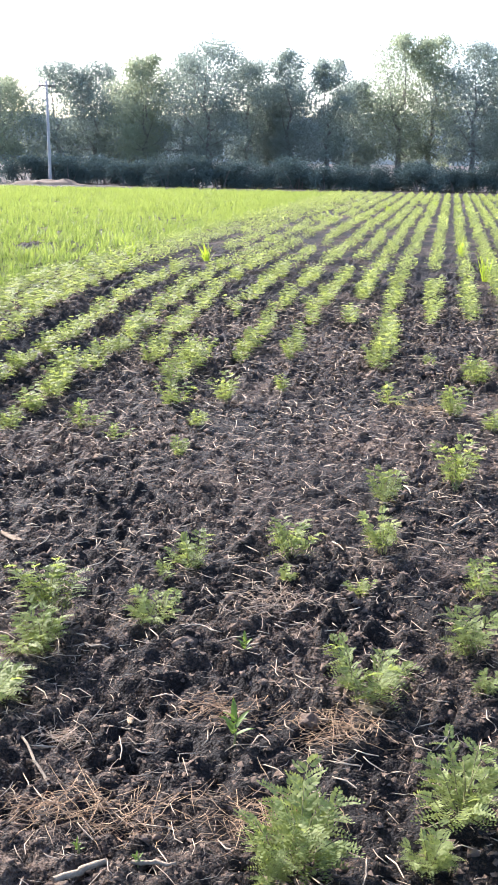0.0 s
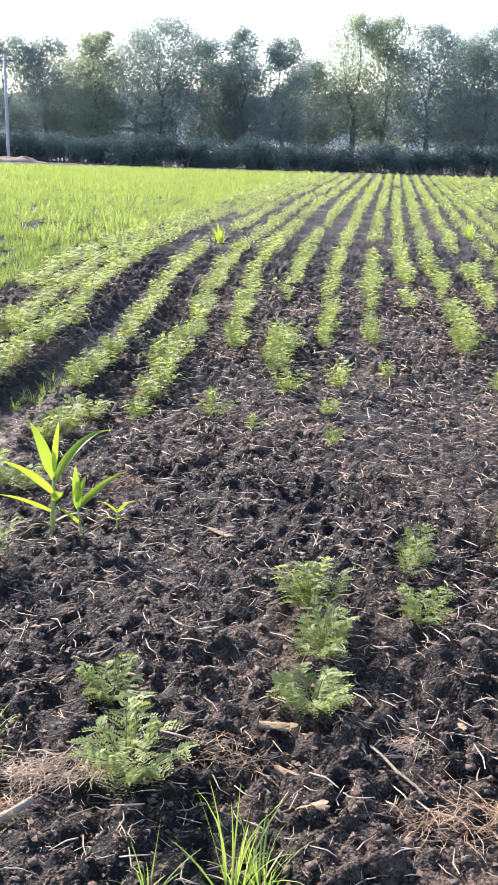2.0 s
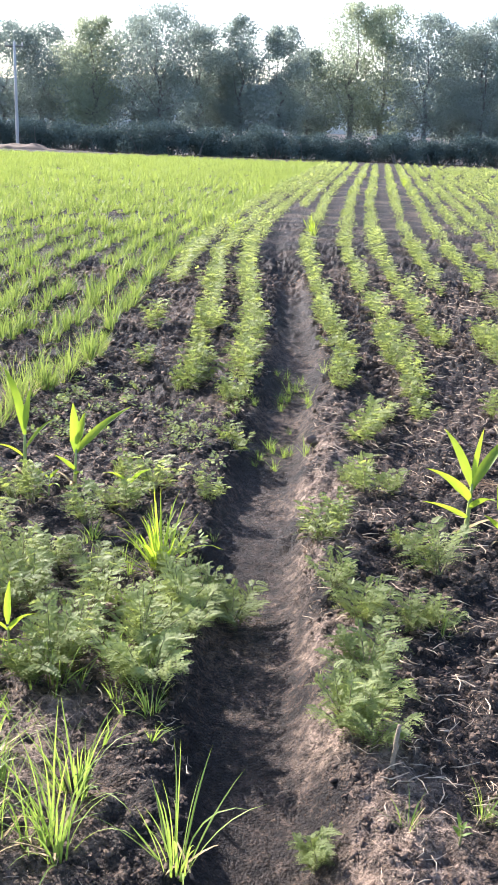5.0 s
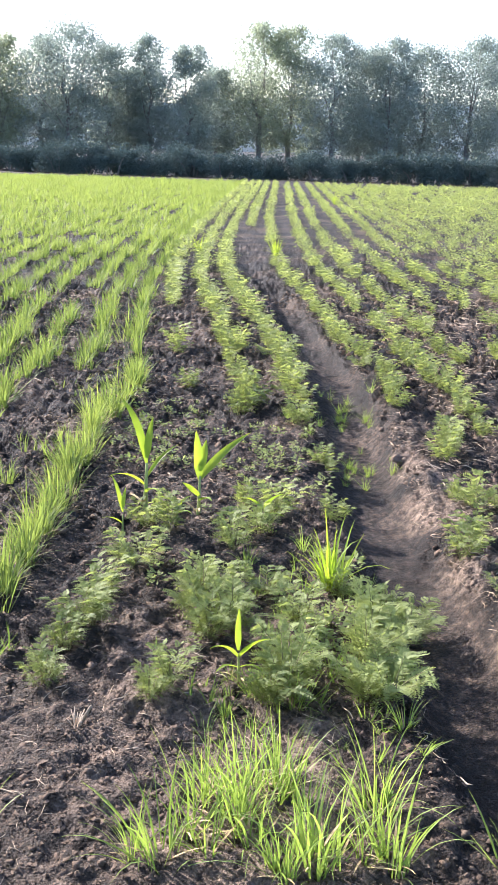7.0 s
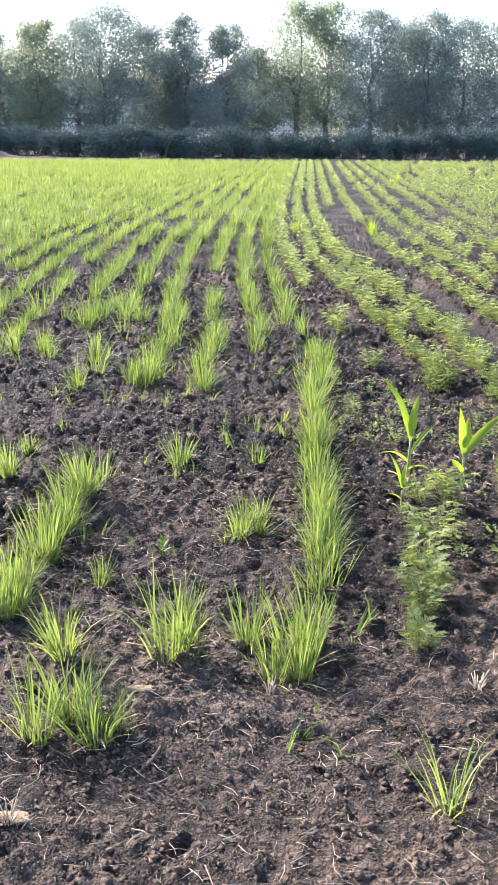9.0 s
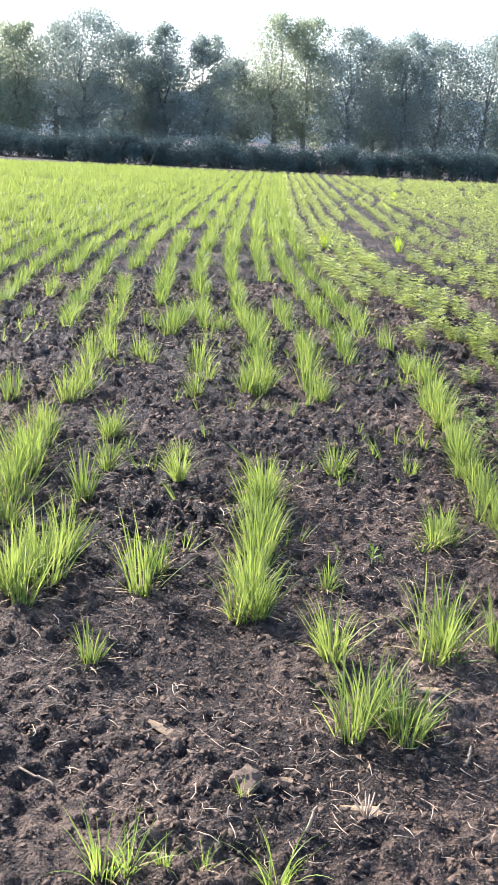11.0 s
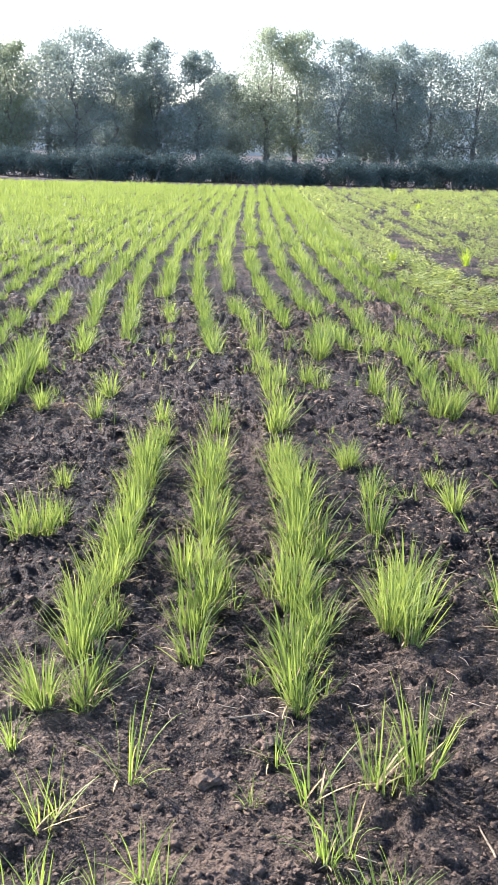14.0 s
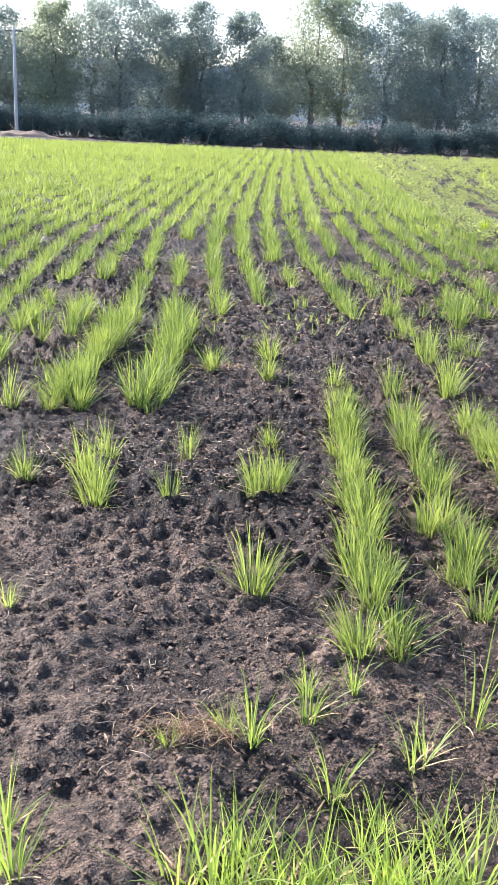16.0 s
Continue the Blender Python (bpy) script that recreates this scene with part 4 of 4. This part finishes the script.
def husk(x, y, length, width, turn, tilt=6):
    """A dry curled maize husk with ribs and a torn end."""
    r = random.Random(int(x * 999))
    n, m = 9, 7
    top, v, f = [], [], []
    for i in range(n):
        s = i / (n - 1)
        w = width * (0.2 + 0.8 * math.sin(math.pi * (0.05 + 0.62 * s)) ** 0.8) * (1.15 if i == n - 1 else 1)
        for j in range(m):
            u = 2 * j / (m - 1) - 1
            torn = length * 0.3 * (r.random() - 0.4) if i == n - 1 else 0
            top.append(((s - 0.5) * length + torn, u * w / 2, width * 0.15 * (1 - u * u) * (1 - 0.6 * s) + 0.0025 * (j % 2) + r.gauss(0, 0.0012)))
    k = len(top)
    v = top + [(a, b, c - 0.0025) for a, b, c in top]
    for i in range(n - 1):
        for j in range(m - 1):
            a = i * m + j
            f += [(a, a + m, a + m + 1, a + 1), (k + a, k + a + 1, k + a + m + 1, k + a + m)]
    ob = new("maize_husk", raw("maize_husk", v, f, HUSK, True))
    ob.matrix_basis = Matrix.Translation((x, y, spot(x, y) + 0.002)) @ pose(0, 0, 0, 0, tilt, turn)
    return tagged(ob, "dry pale straw-coloured maize husk lying on soil", "maize husk", "maize husks on the soil")


for q in ((-1.26, 2.385, 0.085, 0.034, 12), (-1.17, 2.40, 0.085, 0.042, -8), (-1.21, 2.23, 0.08, 0.024, -25), (-1.15, 2.09, 0.08, 0.03, 40), (-1.16, 3.6, 0.09, 0.03, 30), (-1.60, 3.55, 0.09, 0.026, -25),
          (-0.21, 2.66, 0.055, 0.034, -10), (-0.81, 2.52, 0.06, 0.02, 110), (-0.31, 3.6, 0.13, 0.03, 25), (-0.49, 4.0, 0.06, 0.03, -10), (-5.44, 1.81, 0.10, 0.034, -30), (-4.76, 2.03, 0.07, 0.03, 15),
          (-4.97, 1.56, 0.10, 0.04, 5), (-2.16, 1.76, 0.06, 0.03, 80), (-5.14, 1.64, 0.035, 0.02, 0)):
    husk(*q)


def stick(x, y, length, radius, turn, rise, label="dry grey-brown broken stalk lying on the soil"):
    """A broken dry stalk with a knot; rise is its angle above the ground."""
    r = random.Random(int(x * 777 + y * 31))
    pts = [Vector((length * t, r.gauss(0, 0.015) * length, r.gauss(0, 0.01) * length)) for t in (0, 0.2, 0.45, 0.5, 0.55, 0.8, 1)]
    ob = new("dry_stalk", raw("dry_stalk", *tube(pts, [radius * q for q in (1, 0.95, 0.95, 1.2, 0.92, 0.85, 0.7)], 7), WOOD, True))
    ob.matrix_basis = Matrix.Translation((x, y, spot(x, y) + radius * 0.7)) @ pose(0, 0, 0, 0, -rise, turn)
    return tagged(ob, label, "dry stalk", "dry stalks on the soil")


stick(-2.46, 1.99, 0.10, 0.006, 70, 75, "short dry stalk standing upright in the soil")
stick(-1.80, 1.88, 0.12, 0.010, 35, 22)
stick(-3.86, 2.14, 0.05, 0.005, 20, 60, "short dry stalk standing upright in the soil")
for q in ((-0.76, 1.88, 0.11, 0.008, 40, 4), (-0.63, 1.97, 0.09, 0.005, 5, 3), (-0.13, 3.87, 0.14, 0.006, -25, 3), (0.0, 4.0, 0.12, 0.007, 60, 4), (-1.9, 3.2, 0.16, 0.004, 25, 5), (-0.9, 2.2, 0.2, 0.004, 130, 6),
          (-4.7, 1.75, 0.08, 0.004, 70, 5), (-5.1, 1.45, 0.06, 0.004, 60, 40), (-6.38, 1.27, 0.05, 0.004, 90, 70), (-5.75, 1.6, 0.12, 0.003, -35, 4), (-5.9, 1.5, 0.1, 0.003, 100, 3), (-6.5, 2.0, 0.1, 0.003, 10, 3)):
    stick(*q)


def stubble(x, y, h, n, seed):
    """The dry stump of a cut tuft."""
    root = new("stubble_stump")
    root.matrix_basis = Matrix.Translation((x, y, spot(x, y) - 0.005))
    r = random.Random(seed)
    for k in range(n):
        a, l = r.uniform(0, 6.283), r.uniform(0.2, 0.9)
        top = Vector((math.cos(a) * l, math.sin(a) * l, 1)).normalized() * h * r.uniform(0.6, 1.1)
        part("stalk", raw("stalk", *tube([Vector((math.cos(a), math.sin(a), 0)) * 0.008, top * 0.5, top], [0.0022, 0.002, 0.0012], 4), STRAW), root)
    return tagged(root, "stump of cut dry straw stalks", "stubble", "stubble stumps")


for k, (px, py, h, n) in enumerate(((-6.29, 1.34, 0.06, 16), (-3.87, 2.12, 0.05, 12), (-4.96, 1.53, 0.06, 14), (-4.42, 2.1, 0.05, 10), (-2.17, 1.75, 0.05, 8), (-5.62, 2.5, 0.04, 8))):
    stubble(px, py, h, n, 90 + k)


def clod(x, y, s, seed):
    bm = bmesh.new()
    bmesh.ops.create_icosphere(bm, subdivisions=3, radius=s)
    for v in bm.verts:
        v.co *= 0.8 + 0.5 * noise.noise(v.co / s * 1.3 + Vector((seed, 0, 0))) + 0.16 * noise.noise(v.co / s * 4)
        v.co.z *= 0.7
    me = bpy.data.meshes.new("soil_clod")
    bm.to_mesh(me); bm.free()
    me.materials.append(CLOD)
    ob = new("soil_clod", me)
    ob.matrix_basis = Matrix.Translation((x, y, spot(x, y) + s * 0.25))
    return tagged(ob, "large dark clod of soil", "soil clod", "large clods")


for k, (px, py, s) in enumerate(((-0.754, 2.88, 0.045), (-6.11, 1.31, 0.03), (-6.93, 2.36, 0.05), (-6.85, 2.38, 0.035), (-2.78, 4.48, 0.05), (-5.23, 1.6, 0.045), (-6.4, 1.9, 0.03), (-6.55, 1.75, 0.04), (-7.1, 2.0, 0.04),
        (-0.35, 2.55, 0.03), (-2.7, 3.05, 0.03))):
    clod(px, py, s, k * 7.1)


def weed(x, y, h, leaves, seed):
    """A small broad-leaved weed: a stem with pointed leaves."""
    r = random.Random(seed)
    root = new("broadleaf_weed")
    root.matrix_basis = Matrix.Translation((x, y, spot(x, y)))
    part("stem", raw("stem", *tube([(0, 0, -0.01), (0.004, 0, h * 0.5), (0, 0.004, h * 0.9)], [0.003, 0.0025, 0.0015], 5), CHICKPEA_STEM), root)
    for k in range(leaves):
        s = 0.3 + 0.6 * k / leaves
        part("leaf", raw("leaf", *blade((0, 0, h * s), k * 2.4, 1.0 - 0.4 * s, h * r.uniform(0.45, 0.7), h * 0.2, 0.9, 5, 0.15), WEED, True), root)
    return tagged(root, "small dark green weed with pointed leaves", "weed", "small weeds")


for k, (px, py, h) in enumerate(((-0.52, 2.44, 0.09), (-0.59, 2.92, 0.06), (-4.82, 2.92, 0.07), (-0.75, 1.98, 0.03), (-0.62, 1.97, 0.03), (-1.74, 2.42, 0.05), (-2.33, 1.78, 0.05), (-3.12, 1.85, 0.07))):
    weed(px, py, h, 8, 20 + k)
for k in range(10):
    put("grass", build_grass, 4, pick.uniform(-3.55, -3.28), pick.uniform(1.56, 1.92), pick.uniform(0.12, 0.22))
for k in range(34):
    px, py = pick.uniform(-3.55, -3.05), pick.uniform(2.2, 3.4)
    put("grass", build_grass, 4, px, py, pick.uniform(0.06, 0.12))
for k in range(26):
    put("grass", build_grass, 4, pick.choice((-7.36, -7.24, -7.16, -7.0, -6.92, -6.82)) + pick.gauss(0, 0.035), pick.uniform(0.98, 1.22), pick.uniform(0.08, 0.18))
for k in range(30):
    py = pick.uniform(4.2, 6.0)
    put("grass", build_grass, 4, -3.0 + pick.gauss(0, 0.12), py, pick.uniform(0.05, 0.11))


# ---- trees, shrubs and the pole beyond the field ----
def crown_leaves(lobes, per, size, rng):
    """Leaf sprays in the shells of the crown's lobes."""
    c = np.repeat(np.array([q[:3] for q in lobes]), per, 0)
    r = np.repeat(np.array([q[3] for q in lobes]), per)
    n = len(c)
    d = rng.normal(size=(n, 3)); d /= np.linalg.norm(d, axis=1)[:, None]
    p = c + d * (r * rng.uniform(0.15, 1.16, n) ** 0.8)[:, None] * np.array([1, 1, 0.8])
    a = d * 0.6 + rng.normal(size=(n, 3)) * 0.7; a /= np.linalg.norm(a, axis=1)[:, None]
    b = np.cross(a, rng.normal(size=(n, 3))); b /= np.linalg.norm(b, axis=1)[:, None]
    s = size * rng.uniform(0.6, 1.4, n)[:, None]
    v = np.stack([p, p + a * s * 0.5 + b * s * 0.3, p + a * s, p + a * s * 0.5 - b * s * 0.3], 1).reshape(-1, 3)
    k = np.arange(n)[:, None] * 4
    return v, np.concatenate([k + np.array([0, 1, 2]), k + np.array([0, 2, 3])])


def tree(x, y, h, w, seed, mat, label, per=520, low=0.12, slim=1.2, size=0.2):
    w, h = w * 1.5, h * 1.06
    g, r = np.random.default_rng(seed), random.Random(seed)
    root = new("tree")
    root.matrix_basis = Matrix.Translation((x, y, -0.1))
    trunk = [Vector((r.gauss(0, 0.06) * i, r.gauss(0, 0.06) * i, h * 0.62 * i / 6)) for i in range(7)]
    part("trunk", raw("trunk", *tube(trunk, [0.024 * h * (1 - 0.13 * i) for i in range(7)], 8), BARK, True), root)
    lobes = []
    for k in range(int(20 * slim) + 6):
        t = low + (0.97 - low) * (k + r.random()) / (int(20 * slim) + 6)
        rad = w * (0.25 + 0.75 * math.sin(math.pi * min(1, (t - low + 0.12) / (1.12 - low))) ** 0.8)
        az, d = k * 2.4 + r.gauss(0, 0.4), rad * r.uniform(0.3, 0.95)
        lobe = rad * r.uniform(0.28, 0.55) + 0.3
        q = Vector((d * math.cos(az), d * math.sin(az), min(h * t, h - lobe * 0.75)))
        lobes.append((*q, lobe))
        if k % 4 == 0:
            a = trunk[min(6, max(2, int(t * 6)))]
            mid = a.lerp(q, 0.5) + Vector((r.gauss(0, 0.15), r.gauss(0, 0.15), -0.2))
            part("limb", raw("limb", *tube([a, mid, q], [0.006 * h, 0.004 * h, 0.0015 * h], 5), BARK, True), root)
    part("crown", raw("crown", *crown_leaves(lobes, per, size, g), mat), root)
    return tagged(root, label, "tree", "trees along the field's far edge")


GREEN_TREE, PALE_TREE = "tall green broadleaf tree, haze put into its pale grey leaf colour", "tall yellowish green tree, haze put into its pale leaf colour"
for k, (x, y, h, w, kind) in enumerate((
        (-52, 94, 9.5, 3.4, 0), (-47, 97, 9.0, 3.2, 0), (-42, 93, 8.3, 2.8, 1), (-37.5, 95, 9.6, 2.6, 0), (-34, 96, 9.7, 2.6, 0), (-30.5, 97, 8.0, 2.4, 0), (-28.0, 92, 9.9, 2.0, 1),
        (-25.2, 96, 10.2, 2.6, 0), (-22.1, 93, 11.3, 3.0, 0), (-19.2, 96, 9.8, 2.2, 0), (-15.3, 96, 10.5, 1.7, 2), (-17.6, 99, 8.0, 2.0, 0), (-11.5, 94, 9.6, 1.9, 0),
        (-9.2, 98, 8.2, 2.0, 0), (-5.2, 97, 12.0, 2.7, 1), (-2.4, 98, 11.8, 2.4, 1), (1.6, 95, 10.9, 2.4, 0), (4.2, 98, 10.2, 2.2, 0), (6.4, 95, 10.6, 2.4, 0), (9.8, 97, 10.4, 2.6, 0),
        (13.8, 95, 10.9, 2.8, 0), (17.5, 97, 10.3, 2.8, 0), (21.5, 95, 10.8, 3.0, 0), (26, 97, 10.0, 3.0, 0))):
    tree(x, y, h, w, 400 + k, (TREE_HAZED, TREE_PALE_HAZED, TREE_HAZED)[kind], PALE_TREE if kind == 1 else GREEN_TREE, slim=(1.2, 1.2, 0.9)[kind])


def shrub(x, y, h, w, seed, count=9):
    g, r = np.random.default_rng(seed), random.Random(seed)
    root = new("shrub")
    root.matrix_basis = Matrix.Translation((x, y, 0))
    lobes = [(r.uniform(-1, 1) * w, r.uniform(-0.5, 0.5) * w, h * r.uniform(0.12, 0.78), r.uniform(0.22, 0.42) * h) for _ in range(count)]
    for k in range(4):
        q = Vector(lobes[k][:3])
        part("stem", raw("stem", *tube([Vector((q.x * 0.3, 0, -0.1)), q * 0.6, q], [0.04, 0.03, 0.012], 5), BARK, True), root)
    part("crown", raw("crown", *crown_leaves(lobes, 300, 0.055 + 0.022 * h, g), SHRUB_HAZED), root)
    return tagged(root, "dense shrub added at the field's edge for the dark band under the trees", "shrub", "shrubs along the field's far edge")


# shrub row added for the shaded band under the trees; hides bare ground
r = random.Random(77)
for k in range(66):
    px = -31 + 0.66 * k + r.gauss(0, 0.15)
    shrub(px, (52.6 if abs(px + 20.5) < 3.2 else 49.6) + r.uniform(0, 2.0), r.choice((1.2, 1.3, 1.4, 1.6)) * r.uniform(0.92, 1.08), 0.9, 500 + k, 11)


def glowing_haze_sheet():
    """A plain glowing blue-grey sheet, added far behind the trees in place of haze."""
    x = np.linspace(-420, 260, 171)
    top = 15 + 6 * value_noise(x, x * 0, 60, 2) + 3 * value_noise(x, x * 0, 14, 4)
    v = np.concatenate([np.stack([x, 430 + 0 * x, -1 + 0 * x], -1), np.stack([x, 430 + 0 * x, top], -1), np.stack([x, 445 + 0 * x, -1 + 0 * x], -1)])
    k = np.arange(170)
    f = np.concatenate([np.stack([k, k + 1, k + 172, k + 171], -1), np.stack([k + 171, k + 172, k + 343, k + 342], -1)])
    tagged(new("backdrop", raw("backdrop", v, f, GLOWING_HAZE, True)), "glowing blue-grey sheet in place of haze among the trees", "backdrop", kind="structure")


glowing_haze_sheet()


def utility_pole(x, y, h):
    root = new("utility_pole")
    root.matrix_basis = Matrix.Translation((x, y, 0))
    part("shaft", raw("shaft", *tube([(0, 0, -0.1), (0, 0, h * 0.5), (0, 0, h)], [0.085, 0.075, 0.06], 10), CONCRETE, True), root)
    arm = part("crossarm", raw("crossarm", *tube([(-0.45, 0, h - 0.25), (0.45, 0, h - 0.25)], [0.04, 0.04], 6), IRON), root)
    for dx in (-0.4, 0.4):
        part("insulator", raw("insulator", *tube([(dx, 0, h - 0.22), (dx, 0, h - 0.05)], [0.045, 0.03], 8), STONE), arm)
    return tagged(root, "grey concrete utility pole at the field's edge", "utility pole")


utility_pole(-20.75, 51.4, 5.1)


def mound(x, y, w, d, h):
    g = np.linspace(-1, 1, 25)
    X, Y = np.meshgrid(g, g)
    R = np.clip(1 - X ** 2 - Y ** 2, 0, 1)
    Z = h * R * (0.6 + 0.8 * value_noise(X * w + 3, Y * d, 0.4, 5)) - 0.03
    v = np.stack([X * w + x, Y * d + y, Z], -1).reshape(-1, 3)
    i = (np.arange(24)[:, None] * 25 + np.arange(24)[None]).ravel()
    return tagged(new("earth_mound", raw("earth_mound", v, np.stack([i, i + 1, i + 26, i + 25], -1), DRY_EARTH, True)),
                  "low mound of pale reddish dry earth", "earth mound")


mound(-20.4, 50.3, 2.2, 0.7, 0.3)
